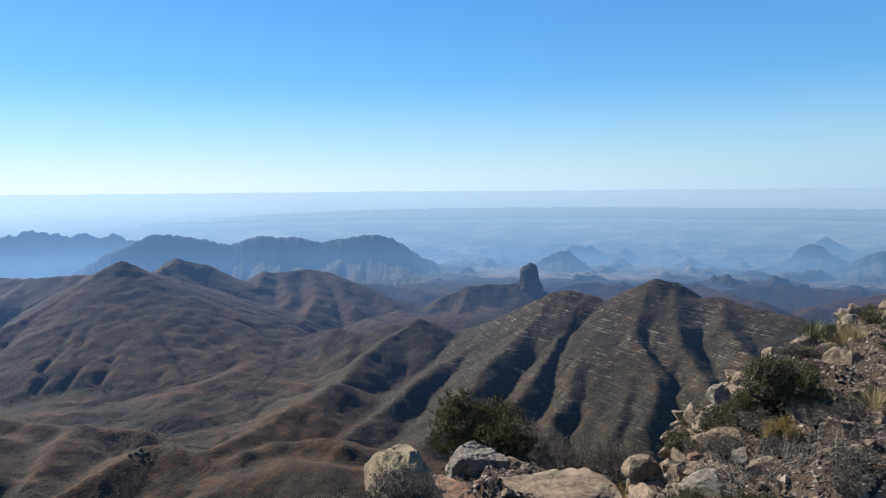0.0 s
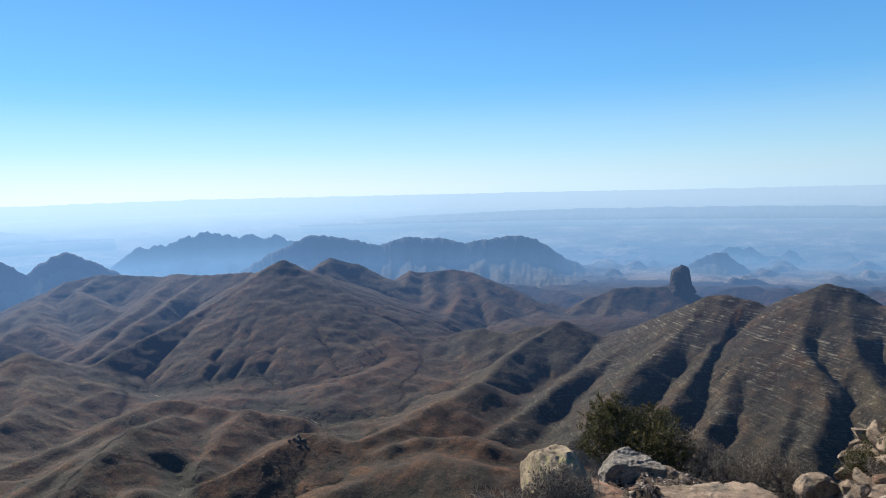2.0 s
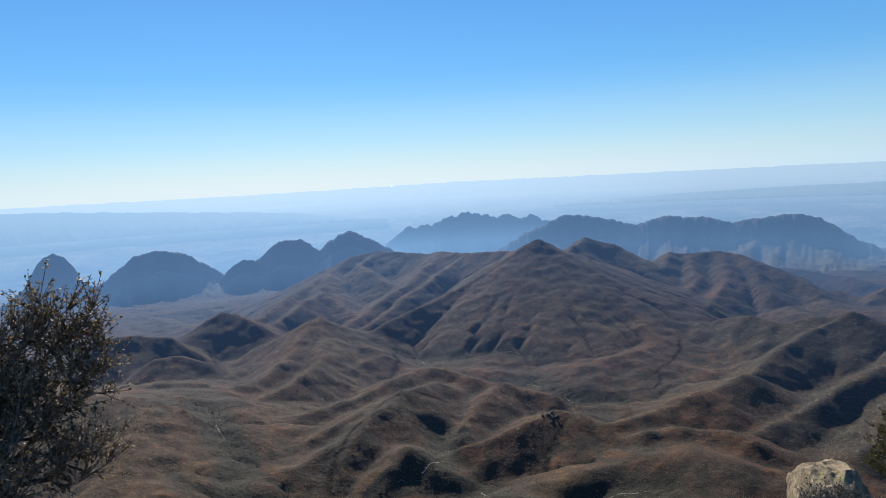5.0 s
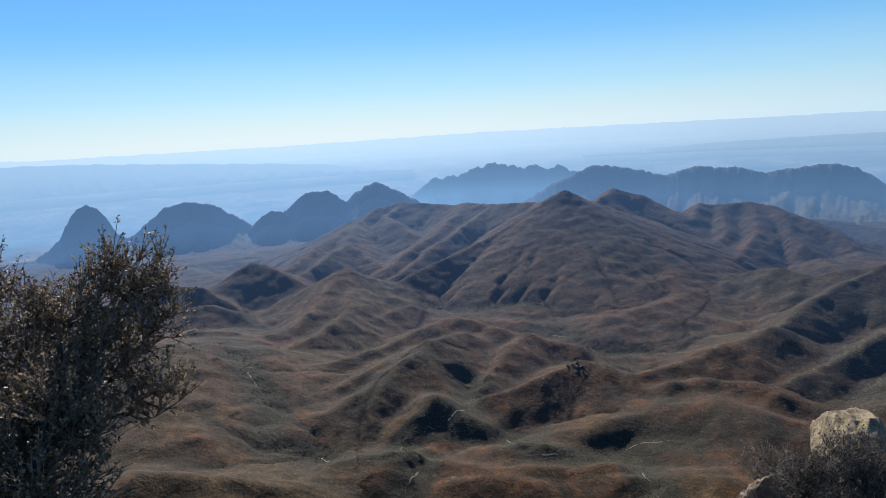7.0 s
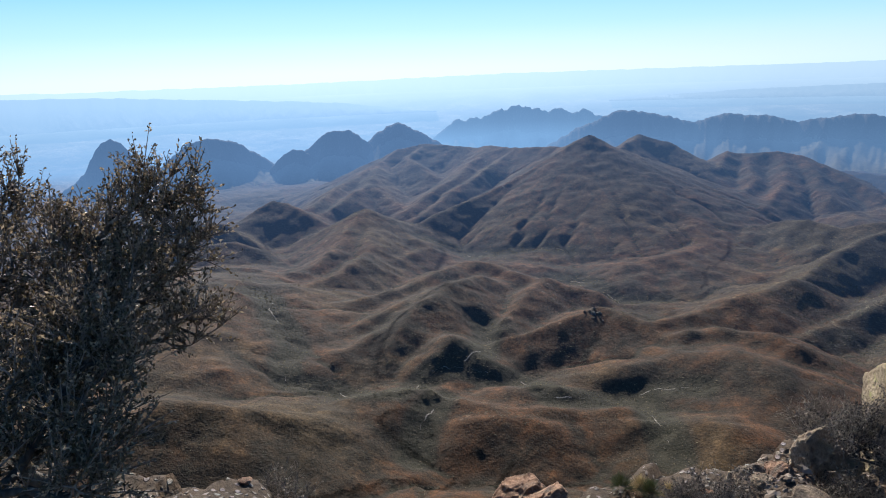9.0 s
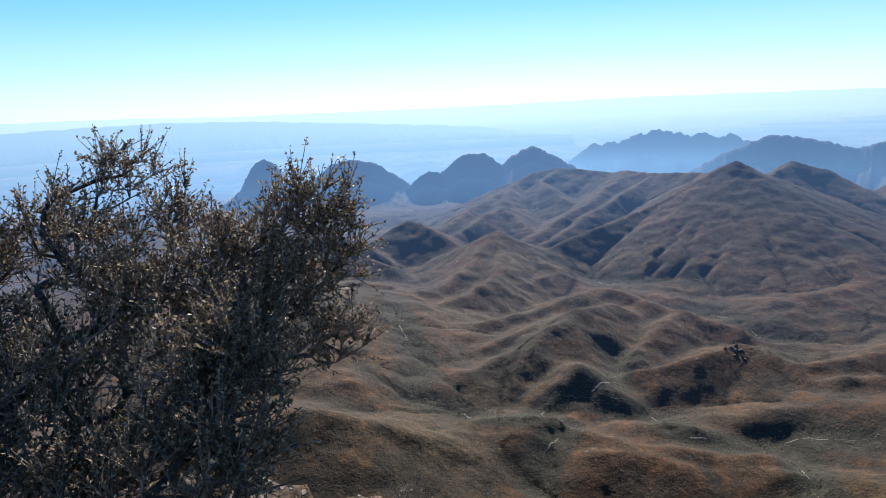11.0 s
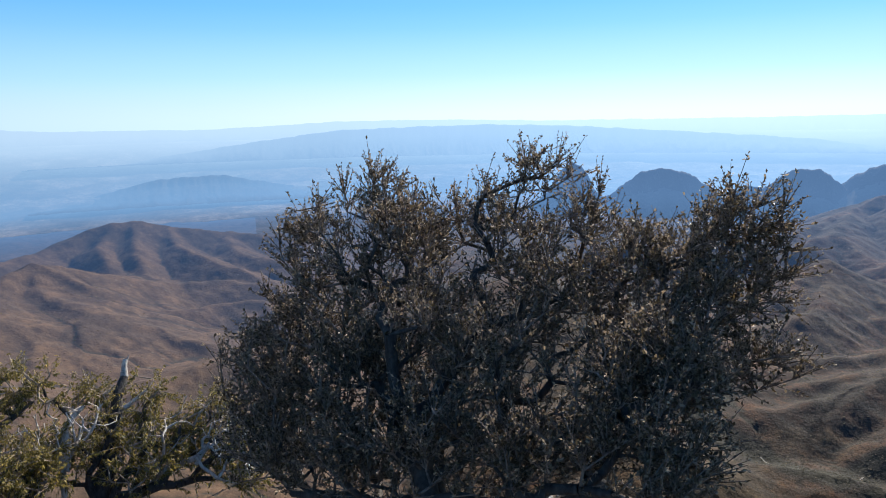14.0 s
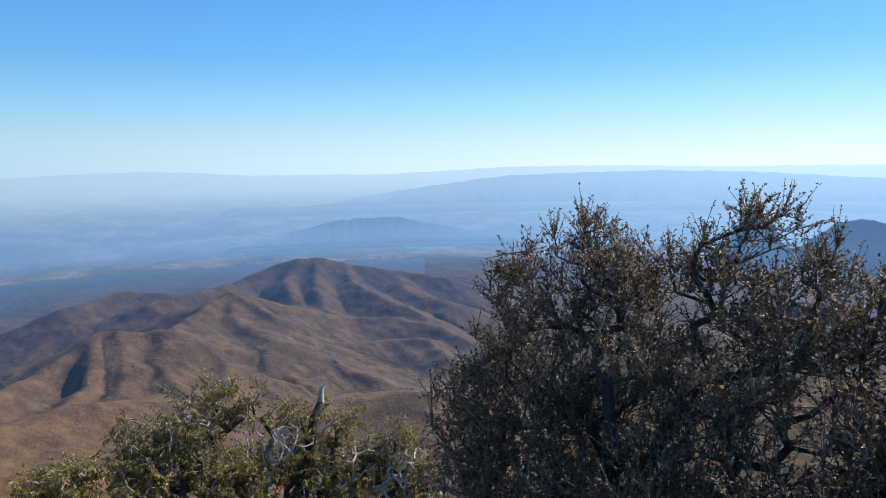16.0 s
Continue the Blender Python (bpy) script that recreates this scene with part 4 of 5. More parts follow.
STRAW = leaf_material("dry_straw", (0.24, 0.18, 0.09), (0.36, 0.28, 0.15), (0.45, 0.37, 0.2), 0.3, 0.7)
PAD = leaf_material("cactus_pad", (0.06, 0.085, 0.035), (0.085, 0.105, 0.045), (0.14, 0.135, 0.06), 0.1)


# ---- the rim ----
EDGE_TURN = [-180, -120, -60, -45, -33.4, -28.2, -23.7, -19.5, -17.5, -12, -3, 3, 8, 20, 30, 42, 55, 62, 70, 85, 100, 115, 132, 150, 180]
EDGE_AWAY = [60, 40, 18, 15, 13, 11.5, 10, 9, 8, 7.6, 8.3, 7, 5.2, 4.6, 4.3, 3.9, 3.9, 4.2, 4.2, 5.4, 6.2, 5.6, 5.2, 12, 60]
EDGE_RISE = [-1.6, -1.6, -1.7, -1.8, -2.12, -2.38, -2.95, -3.2, -3.7, -3.35, -3.5, -3.3, -2.75, -2.85, -3.0, -3.1, -2.8, -2.4, -2.4, -3.2, -3.7, -3.7, -3.6, -2.4, -1.6]


def rim_height(x, y):
    """The stony ground of the rim, which falls off as a cliff past its edge."""
    r, turn = np.hypot(x, y), np.degrees(np.arctan2(-x, y))
    edge = np.interp(turn, EDGE_TURN, EDGE_AWAY)
    low = np.interp(turn, EDGE_TURN, EDGE_RISE)
    ragged = edge * (1 + 0.05 * fbm(turn / 7, r * 0, 3, 71))
    rel = np.clip(r / ragged, 0, 1)
    z = -1.62 + (low + 1.62) * rel ** 1.3
    bumps = np.clip((r - 1.2) / 2, 0, 1)
    blocks = vnoise(np.floor(x * 1.7 + 0.5 * vnoise(x * 2, y * 2, 5)), np.floor(y * 1.7 + 0.5 * vnoise(x * 2, y * 2, 6)), 72)
    z = z + bumps * (0.10 * fbm(x * 0.8, y * 0.8, 4, 73) + 0.09 * blocks * np.clip((rel - 0.35) * 3, 0, 1) + 0.06 * fbm(x * 4, y * 4, 4, 74))
    over = np.maximum(0, r - ragged)
    return z - 2.6 * over - 0.5 * np.minimum(over, 1.0) + 0.5 * np.clip(over, 0, 1) * fbm(x * 1.1, y * 1.1 + z * 0.3, 3, 75)


turn, dist = np.meshgrid(np.radians(np.arange(-180, 180.1, 0.5)), np.concatenate([[0.0], np.geomspace(0.5, 22, 190), np.geomspace(23, 75, 16)]))
rx, ry = -np.sin(turn) * dist, np.cos(turn) * dist
rz = rim_height(rx, ry)
me = sheet("ground", np.stack([rx, ry, rz], -1).reshape(-1, 3), grid_quads(*rx.shape)[:, ::-1], SOIL)
tagged(new("ground_rim", me), "stony brown soil and rock of the cliff rim", "ground", kind="structure")


def on_rim(x, y):
    return float(rim_height(np.array([x]), np.array([y]))[0])


def boulder_mesh(name, seed, cuts=9, rough=0.12, level=5, crag=0.0, flat=0.0):
    """A weathered block: a ball cut by planes, with noise laid over it. About 1 m across."""
    rng = np.random.RandomState(seed)
    bm = bmesh.new()
    bmesh.ops.create_icosphere(bm, subdivisions=level, radius=0.62)
    planes = []
    for _ in range(cuts):
        v = Vector(rng.normal(size=3)).normalized()
        planes.append((v, rng.uniform(0.24, 0.46)))
    if flat:
        planes.append((Vector((0.04, -0.03, 1)).normalized(), flat))
    tilt = Matrix.Rotation(seed * 1.3, 3, "Z") @ Matrix.Rotation(0.25, 3, "X")
    shift = Vector((seed * 3.1, seed * 1.7, seed * 0.9))
    joints = [(Vector(rng.normal(size=3)).normalized(), rng.uniform(-0.22, 0.22)) for _ in range(4)] if level > 2 else []
    for v in bm.verts:
        co = v.co.copy()
        for way, reach in planes:
            d = co.dot(way)
            if d > reach:
                co -= way * (d - reach) * 0.98
        swell = 0.38 * rough * noise.fractal(co * 3.0 + shift, 0.8, 2.1, 5)
        layer = 0.012 * noise.noise(Vector((co.x * 1.5, co.y * 1.5, co.z * 11)) + shift)
        q = tilt @ co + 0.03 * noise.noise_vector(co * 5 + shift)
        blocks = noise.cell(Vector((q.x * 3.3, q.y * 3.3, q.z * 6.5)) + shift) + 0.5 * noise.cell(Vector((q.x * 7.1, q.y * 7.1, q.z * 14)) + shift)
        swell += 0.075 * crag * blocks  # joints split the rock into stepped blocks
        for way, reach in joints:
            gap = abs(co.dot(way) - reach + 0.03 * noise.noise(co * 6 + shift))
            if gap < 0.022:
                swell -= 0.07 * (1 - gap / 0.022)
        v.co = co * (1 + swell + layer + 0.022 * noise.noise(co * 14 + shift) + 0.012 * noise.noise(co * 31 + shift))
    me = bpy.data.meshes.new(name)
    bm.to_mesh(me)
    bm.free()
    me.polygons.foreach_set("use_smooth", np.full(len(me.polygons), False))
    return me


def boulder(x, y, z, size, turn, seed, material, label, cuts=9, level=5, name="boulder", group="", flat=0.0):
    me = boulder_mesh(name, seed, cuts, level=level, crag=0.9 if cuts >= 10 else 0.7 if flat else 0.45, flat=flat)
    me.materials.append(material)
    ob = new(name, me)
    ob.matrix_world = Matrix.LocRotScale((x, y, z), Euler((0.1, -0.08, radians(turn))), size)
    return tagged(ob, label, "rock", group)


boulder(-0.37, 4.78, -2.47, (0.70, 0.64, 0.9), 120, 35, LICHEN_ROCK, "tall boulder with yellow-green lichen at the rim", 9)
boulder(-0.16, 4.85, -2.58, (0.5, 0.5, 0.75), 70, 34, LICHEN_ROCK, "lichen-spotted boulder leaning on a taller one")
boulder(0.42, 7.25, -3.16, (0.66, 0.56, 0.56), 10, 5, GREY_ROCK, "grey angular boulder lying on a ledge")
boulder(0.85, 6.2, -2.98, (1.3, 1.1, 0.42), -12, 6, TAN_ROCK, "broad tan rock slab on the rim ledge", 6, flat=0.2)
boulder(1.3, 6.3, -3.06, (1.1, 1.0, 0.42), 24, 7, TAN_ROCK, "flat tan rock slab with a dark broken edge", 7, flat=0.2)
boulder(1.75, 6.4, -3.4, (0.8, 0.8, 0.42), 50, 8, TAN_ROCK, "small tan slab beside larger ones", 7, flat=0.2)
boulder(0.05, 6.0, -2.95, (0.8, 0.8, 0.4), 35, 9, RED_ROCK, "reddish tan slab strewn with gravel", 7, flat=0.2)
boulder(2.6, 5.6, -2.85, (1.0, 0.9, 0.75), 40, 15, TAN_ROCK, "pale tan boulder among twigs", 8)
boulder(3.3, 5.7, -2.6, (0.9, 1.1, 0.6), 75, 16, TAN_ROCK, "rounded tan boulder on the slope", 8)
boulder(6.55, 10.5, -2.2, (0.7, 0.6, 0.5), 12, 17, GREY_ROCK, "grey block on top of the slope", 10)
boulder(7.0, 10.4, -2.1, (0.8, 0.6, 0.55), 52, 18, GREY_ROCK, "grey angular block on the slope crest", 10)
boulder(-0.66, 4.05, -2.40, (0.38, 0.36, 0.52), 66, 20, TAN_ROCK, "pinkish tan rock beside a twiggy shrub", 10)
boulder(-0.80, 4.15, -2.46, (0.26, 0.28, 0.55), 20, 37, KNOB_ROCK, "dark shaded rock at the rim edge", 12)
boulder(-0.80, 3.74, -2.47, (0.36, 0.36, 0.52), 110, 19, RED_ROCK, "reddish broken rock at the rim edge", 12)
boulder(-0.98, 3.74, -2.56, (0.34, 0.3, 0.42), 40, 38, TAN_ROCK, "tan broken rock at the rim edge", 12)
boulder(-1.18, 3.66, -2.64, (0.42, 0.3, 0.38), 12, 21, RED_ROCK, "low reddish rock at the rim edge", 12)
boulder(-0.52, 3.55, -2.42, (0.4, 0.36, 0.46), 80, 39, TAN_ROCK, "tan rock at the foot of a dark shrub", 10)
boulder(-2.35, 3.3, -2.78, (0.5, 0.4, 0.4), 35, 36, RED_ROCK, "craggy reddish rock at the rim edge", 14)
boulder(-2.0, 2.95, -2.55, (0.4, 0.35, 0.32), 12, 22, RED_ROCK, "small tan rock at the rim edge", 10)
boulder(-3.5, 1.9, -2.75, (0.7, 0.6, 0.5), 42, 23, GREY_ROCK, "pale rock below the oak", 10)
boulder(-3.0, 2.25, -2.85, (0.6, 0.5, 0.4), 72, 24, GREY_ROCK, "pale rock ledge below the oak", 10)
boulder(-3.9, 1.4, -2.75, (0.6, 0.6, 0.5), 2, 25, TAN_ROCK, "tan rock behind the oak trunk", 10)




def unit(rng, n):
    v = rng.normal(size=(n, 3))
    return v / np.linalg.norm(v, axis=1, keepdims=True)



# The dark rocky knob on a low hill in the valley.
for k, (dx, dy, size) in enumerate([(0, 0, 9), (6, 4, 7), (-6, 2, 6), (11, -3, 5), (-11, -4, 5), (3, -7, 5), (17, -7, 4), (-3, 8, 6)]):
    x, y = -377 + dx, 813 + dy
    boulder(x, y, float(ground_at(np.array([x]), np.array([y]))[0]) + size * 0.12, (size, size * 0.8, size * 0.7), k * 47, 90 + k, KNOB_ROCK, "dark rock of a knob on the valley hill", 10, 3, group="rocks of the valley knob")

# Broken blocks along the outcrop and the edge of the slope.
rng = np.random.RandomState(8)
block_kinds = [boulder_mesh("rock_block", 60 + i, 14, 0.10, 3, 0.8) for i in range(7)]
for i, me in enumerate(block_kinds):
    me.materials.append(GREY_ROCK if i == 4 else TAN_ROCK)


def outcrop(x, y, z, size, seed, label):
    """Bedrock split by joints: angular blocks that lean one way, packed into one weathered mass."""
    rng = np.random.RandomState(seed)
    thing = tagged(new("outcrop"), label, "rock")
    thing.location = (x, y, z - 0.4 * size[2])
    lean = (rng.uniform(-0.25, 0.25), rng.uniform(0.05, 0.35))
    for k in range(34):
        at = unit(rng, 1)[0] * 0.44 * rng.rand() ** 0.35
        ob = new("block", block_kinds[rng.randint(7)])
        ob.parent = thing
        width = (0.44 if k < 8 else 0.3) * rng.uniform(0.6, 1.2)
        ob.matrix_local = Matrix.LocRotScale((at[0] * size[0], at[1] * size[1], (at[2] + 0.4) * size[2] * 0.95), Euler((lean[0] + 0.2 * rng.normal(), lean[1] + 0.2 * rng.normal(), rng.uniform(0, 6.3))), (width * rng.uniform(0.8, 1.4), width, width * rng.uniform(0.45, 0.85)))
    return thing


outcrop(3.1, 7.35, -3.6, (1.15, 1.1, 1.4), 10, "large fractured rock outcrop at the cliff edge")
outcrop(3.35, 7.2, -3.3, (1.2, 1.3, 1.1), 11, "fractured grey rock outcrop on the slope")
outcrop(3.2, 8.2, -3.25, (1.1, 1.0, 1.0), 12, "broken rock at the cliff edge")
outcrop(4.0, 8.85, -3.15, (1.0, 0.9, 1.0), 13, "layered tan rock on the slope edge")
outcrop(4.5, 9.6, -3.0, (1.1, 0.8, 0.7), 14, "low layered rock near the slope edge")
outcrop(2.25, 5.95, -2.85, (0.8, 0.75, 1.0), 26, "craggy fractured outcrop at the cliff edge")
outcrop(1.98, 6.2, -2.98, (0.6, 0.7, 0.9), 27, "dark broken rock at the foot of an outcrop")
outcrop(2.62, 6.5, -2.85, (0.75, 0.7, 0.8), 28, "layered tan rock of the craggy outcrop")
outcrop(2.95, 7.1, -2.8, (0.7, 0.8, 0.85), 29, "stepped tan rock on the cliff edge")
outcrop(2.2, 5.3, -2.5, (0.6, 0.55, 0.5), 30, "pale tan rock face below twigs")

for k in range(290):
    bearing = rng.uniform(-44, -16.5)
    reach = float(np.interp(bearing, EDGE_TURN, EDGE_AWAY)) * (rng.uniform(0.72, 1.03) ** 0.7 if k < 150 else rng.uniform(0.4, 0.95))
    x, y = -math.sin(radians(bearing)) * reach, math.cos(radians(bearing)) * reach
    size = 0.1 + 0.32 * rng.rand() ** 2.2
    ob = new("rock_block", block_kinds[rng.randint(7)])
    ob.matrix_world = Matrix.LocRotScale((x, y, on_rim(x, y) + 0.08 * size), Euler((rng.uniform(-0.4, 0.4), rng.uniform(-0.4, 0.4), rng.uniform(0, 6.3))), (size * rng.uniform(0.8, 1.5), size, size * rng.uniform(0.5, 1.0)))
    tagged(ob, "angular broken rock block of the outcrop", "rock", "blocks of the outcrop")

# Loose stones, strewn on the slope.
rng = np.random.RandomState(11)
stone_kinds = [boulder_mesh("stone", 40 + i, 8, 0.12, 2) for i in range(8)]
for i, me in enumerate(stone_kinds):
    me.materials.append(RED_ROCK if i % 3 == 0 else TAN_ROCK)
laid = 0
while laid < 260:
    a, r = radians(rng.uniform(-46, 12) if laid < 225 else rng.uniform(12, 100)), rng.uniform(2.6, 13.5)
    x, y = -math.sin(a) * r, math.cos(a) * r
    if r > float(np.interp(math.degrees(a), EDGE_TURN, EDGE_AWAY)) - 0.15:
        continue
    size = 0.045 + 0.13 * rng.rand() ** 2.6
    ob = new("stone", stone_kinds[rng.randint(8)])
    ob.matrix_world = Matrix.LocRotScale((x, y, on_rim(x, y) + 0.12 * size), Euler((rng.uniform(-0.3, 0.3), rng.uniform(-0.3, 0.3), rng.uniform(0, 6.3))), (size * rng.uniform(0.8, 1.4), size, size * rng.uniform(0.4, 0.8)))
    tagged(ob, "loose angular stone on the rim slope", "stone", "stones on the slope")
    laid += 1


def gravel(count, seed):
    """Chips of stone too many to count: small tilted wedges."""
    rng = np.random.RandomState(seed)
    a = np.radians(rng.uniform(-50, 14, count))
    r = rng.uniform(2.4, 13.5, count) 
    keep = r < np.interp(np.degrees(a), EDGE_TURN, EDGE_AWAY) * 0.985
    a, r = a[keep], r[keep]
    x, y = -np.sin(a) * r, np.cos(a) * r
    n = len(x)
    size = 0.006 + 0.022 * rng.rand(n) ** 3
    at = np.stack([x, y, rim_height(x, y) - size * 0.1], -1)
    corner = np.array([(-1, -1, 0), (1, -1, 0), (1, 1, 0), (-1, 1, 0), (-0.6, -0.5, 0.9), (0.7, -0.6, 0.7), (0.5, 0.6, 0.8), (-0.6, 0.6, 0.6)])
    shape = corner[None] * (1 + 0.5 * rng.uniform(-1, 1, (n, 8, 3)))
    c, s = np.cos(a * 91), np.sin(a * 91)
    sx = shape[..., 0] * c[:, None] - shape[..., 1] * s[:, None]
    sy = shape[..., 0] * s[:, None] + shape[..., 1] * c[:, None]
    co = at[:, None] + np.stack([sx, sy, shape[..., 2]], -1) * size[:, None, None]
    face = np.array([(4, 5, 6, 7), (0, 1, 5, 4), (1, 2, 6, 5), (2, 3, 7, 6), (3, 0, 4, 7)])
    q = (np.arange(n) * 8)[:, None, None] + face[None]
    n2 = Nodes("stone_chips")
    tone = n2.node("NewGeometry", 8)
    chips = n2.done(n2.ramp(tone, (0.0, (0.035, 0.026, 0.02)), (0.6, (0.11, 0.083, 0.062)), (1.0, (0.28, 0.23, 0.185))), 0.9)
    me = sheet("gravel", co.reshape(-1, 3), q.reshape(-1, 4), chips, smooth=False)
    tagged(new("gravel", me), "scattered stone chips on the rim slope", "gravel", kind="stuff")


gravel(42000, 3)


# ---- plants ----
def part(name, me, parent, label=""):
    ob = new(name, me)
    ob.parent = parent
    return tagged(ob, label) if label else ob


def grow(roots, targets, step=0.09, bend=0.25, rng=None):
    """Branches from a line of root points to the targets, each from the nearest wood. Returns points, parents, and what each bears."""
    pos = [np.array(p, float) for p in roots]
    up = [-1] + list(range(len(roots) - 1))
    length = [0.0]
    for i in range(1, len(pos)):
        length.append(length[-1] + np.linalg.norm(pos[i] - pos[i - 1]))
    room = np.zeros((len(pos) + len(targets) * 24, 3))
    room[:len(pos)] = pos
    run = np.zeros(len(room))
    run[:len(pos)] = length
    count = len(pos)
    order = np.argsort(np.linalg.norm(targets - room[0], axis=1))
    tips = []
    for t in targets[order]:
        d = np.linalg.norm(room[:count] - t, axis=1)
        i = int(np.argmin(d + 0.12 * run[:count]))
        n = min(22, max(1, int(round(d[i] / step))))
        a, b = room[i].copy(), t
        side = rng.normal(size=3) * bend * d[i] * 0.35
        last = i
        for k in range(1, n + 1):
            s = k / n
            p = a + (b - a) * s + side * s * (1 - s) + rng.normal(size=3) * step * 0.10
            room[count] = p
            run[count] = run[last] + step
            up.append(last)
            last = count
            count += 1
        tips.append(last)
    load = np.zeros(count)
    load[tips] = 1
    for i in range(count - 1, 0, -1):
        load[up[i]] += load[i]
    return room[:count], np.array(up), load, np.array(tips)


def tube_mesh(name, starts, ends, r0, r1, material, sides=5):
    """Tapered round pieces from starts to ends, as one mesh."""
    d = ends - starts
    d = d / np.maximum(np.linalg.norm(d, axis=1, keepdims=True), 1e-9)
    ref = np.where(np.abs(d[:, 2:3]) > 0.9, np.array([[1.0, 0, 0]]), np.array([[0, 0, 1.0]]))
    u = np.cross(d, ref)
    u /= np.linalg.norm(u, axis=1, keepdims=True)
    v = np.cross(d, u)
    a = np.linspace(0, 2 * np.pi, sides, endpoint=False)
    ring = u[:, None] * np.cos(a)[None, :, None] + v[:, None] * np.sin(a)[None, :, None]
    low = starts[:, None] + ring * r0[:, None, None]
    high = ends[:, None] + ring * r1[:, None, None]
    co = np.concatenate([low, high], 1).reshape(-1, 3)
    base = (np.arange(len(starts)) * 2 * sides)[:, None]
    k = np.arange(sides)
    q = np.stack([base + k, base + (k + 1) % sides, base + sides + (k + 1) % sides, base + sides + k], -1).reshape(-1, 4)
    return sheet(name, co, q, material)


def leaf_mesh(name, at, way, face, length, width, material, curl=0.25):
    """Folded leaves: four corners and two sides each."""
    way = way / np.linalg.norm(way, axis=1, keepdims=True)
    side = np.cross(way, face)
    side /= np.maximum(np.linalg.norm(side, axis=1, keepdims=True), 1e-9)
    up = np.cross(side, way)
    L, W = length[:, None], width[:, None]
    a = at
    b = at + way * L * 0.5 + side * W * 0.5 + up * W * curl
    c = at + way * L
    d = at + way * L * 0.5 - side * W * 0.5 + up * W * curl
    co = np.stack([a, b, c, d], 1).reshape(-1, 3)
    k = (np.arange(len(at)) * 4)[:, None]
    tris = np.concatenate([k + [0, 1, 2], k + [0, 2, 3]], 1).reshape(-1, 3)
    return sheet(name, co, tris, material, smooth=False)


def plant(name, label, category, roots, targets, seed, bark, twig_material, leaf, thick=0.0035, power=0.45, twigs=5, twig_length=0.08, per_twig=8,
          leaf_length=0.02, leaf_width=0.011, droop=0.0, lift=0.25, group="", step=0.09, twig_radius=0.0012, spread=1.0):
    """A woody plant: trunk and limbs, fine twigs, and a crown of single leaves."""
    rng = np.random.RandomState(seed)
    base = Vector(roots[0])
    thing = tagged(new(name), label, category, group)
    thing.location = base
    pos, up, load, tips = grow(roots, targets, step, 0.3, rng)
    pos = pos - np.array(base)
    rad = thick * load ** power
    i = np.arange(1, len(pos))
    start_r = np.minimum(rad[up[i]], rad[i] * 1.25)
    fat = rad[i] > thick * 2.2
    part("trunk", tube_mesh("trunk", pos[up[i]][fat], pos[i][fat], start_r[fat] * 1.02, rad[i][fat], bark, 8), thing)
    thin = ~fat
    outer = np.concatenate([tips, np.flatnonzero(load <= 2)[::2]])
    n = len(outer) * twigs
    at = np.repeat(pos[outer], twigs, 0)
    out = np.repeat(pos[outer] - pos[up[outer]], twigs, 0)
    out = out / np.maximum(np.linalg.norm(out, axis=1, keepdims=True), 1e-6)
    way = out * 0.8 + unit(rng, n) * spread + np.array([0, 0, lift])
    way /= np.linalg.norm(way, axis=1, keepdims=True)
    long = twig_length * rng.uniform(0.5, 1.35, n)
    end = at + way * long[:, None]
    s = np.concatenate([pos[up[i]][thin], at])
    e = np.concatenate([pos[i][thin], end])
    r0 = np.concatenate([start_r[thin], np.full(n, twig_radius * 1.5)])
    r1 = np.concatenate([rad[i][thin], np.full(n, twig_radius * 0.7)])
    tagged(part("branchwork", tube_mesh("branchwork", s, e, r0, r1, twig_material, 4), thing, "thin grey twigs"), kind="stuff")
    if per_twig:
        m = n * per_twig
        t = rng.uniform(0.15, 1.05, m)
        p = np.repeat(at, per_twig, 0) + np.repeat(way * long[:, None], per_twig, 0) * t[:, None]
        w = np.repeat(way, per_twig, 0) * 0.7 + unit(rng, m) * 0.9 + np.array([0, 0, -droop])
        size = rng.uniform(0.6, 1.25, m)
        part("crown", leaf_mesh("crown", p, w, unit(rng, m), leaf_length * size, leaf_width * size, leaf), thing)
    return thing


def fill(clumps, per_unit, rng, shell=0.55):
    """Points inside round clumps, more of them towards their outside; (x, y, z, radius) each."""
    pts = []
    for x, y, z, r in clumps:
        n = max(6, int(per_unit * r ** 2))
        pts.append(np.array([x, y, z]) + unit(rng, n) * (r * rng.rand(n) ** shell)[:, None] * np.array([1.1, 1.1, 1.0]))
    return np.concatenate(pts)


rng = np.random.RandomState(5)
OAK_LEFT = [(-2.93, -0.37, -0.94, 0.17), (-3.05, -0.23, -0.75, 0.17), (-3.13, -0.17, -0.45, 0.13), (-2.88, -0.08, -0.54, 0.16), (-3.11, 0.09, -0.33, 0.13), (-2.86, 0.10, -0.47, 0.14), (-2.65, -0.08, -0.78, 0.19), (-2.66, -0.33, -1.05, 0.16), (-2.40, -0.16, -0.98, 0.16)]
OAK_MIDDLE = [(-3.02, 0.29, -0.46, 0.15), (-2.57, 0.14, -0.69, 0.20), (-2.92, 0.48, -0.39, 0.14), (-2.93, 0.68, -0.24, 0.11), (-2.63, 0.47, -0.50, 0.15), (-2.68, 0.74, -0.41, 0.12), (-2.40, 0.51, -0.61, 0.16), (-2.29, 0.25, -0.76, 0.16), (-2.22, 0.05, -0.91, 0.16), (-2.05, 0.22, -0.90, 0.12)]
OAK_LOW = [(-1.99, 0.57, -0.67, 0.13), (-1.90, 0.66, -0.67, 0.09), (-1.81, 0.47, -0.79, 0.12), (-1.76, 0.55, -0.83, 0.07), (-1.72, 0.45, -0.87, 0.09)]
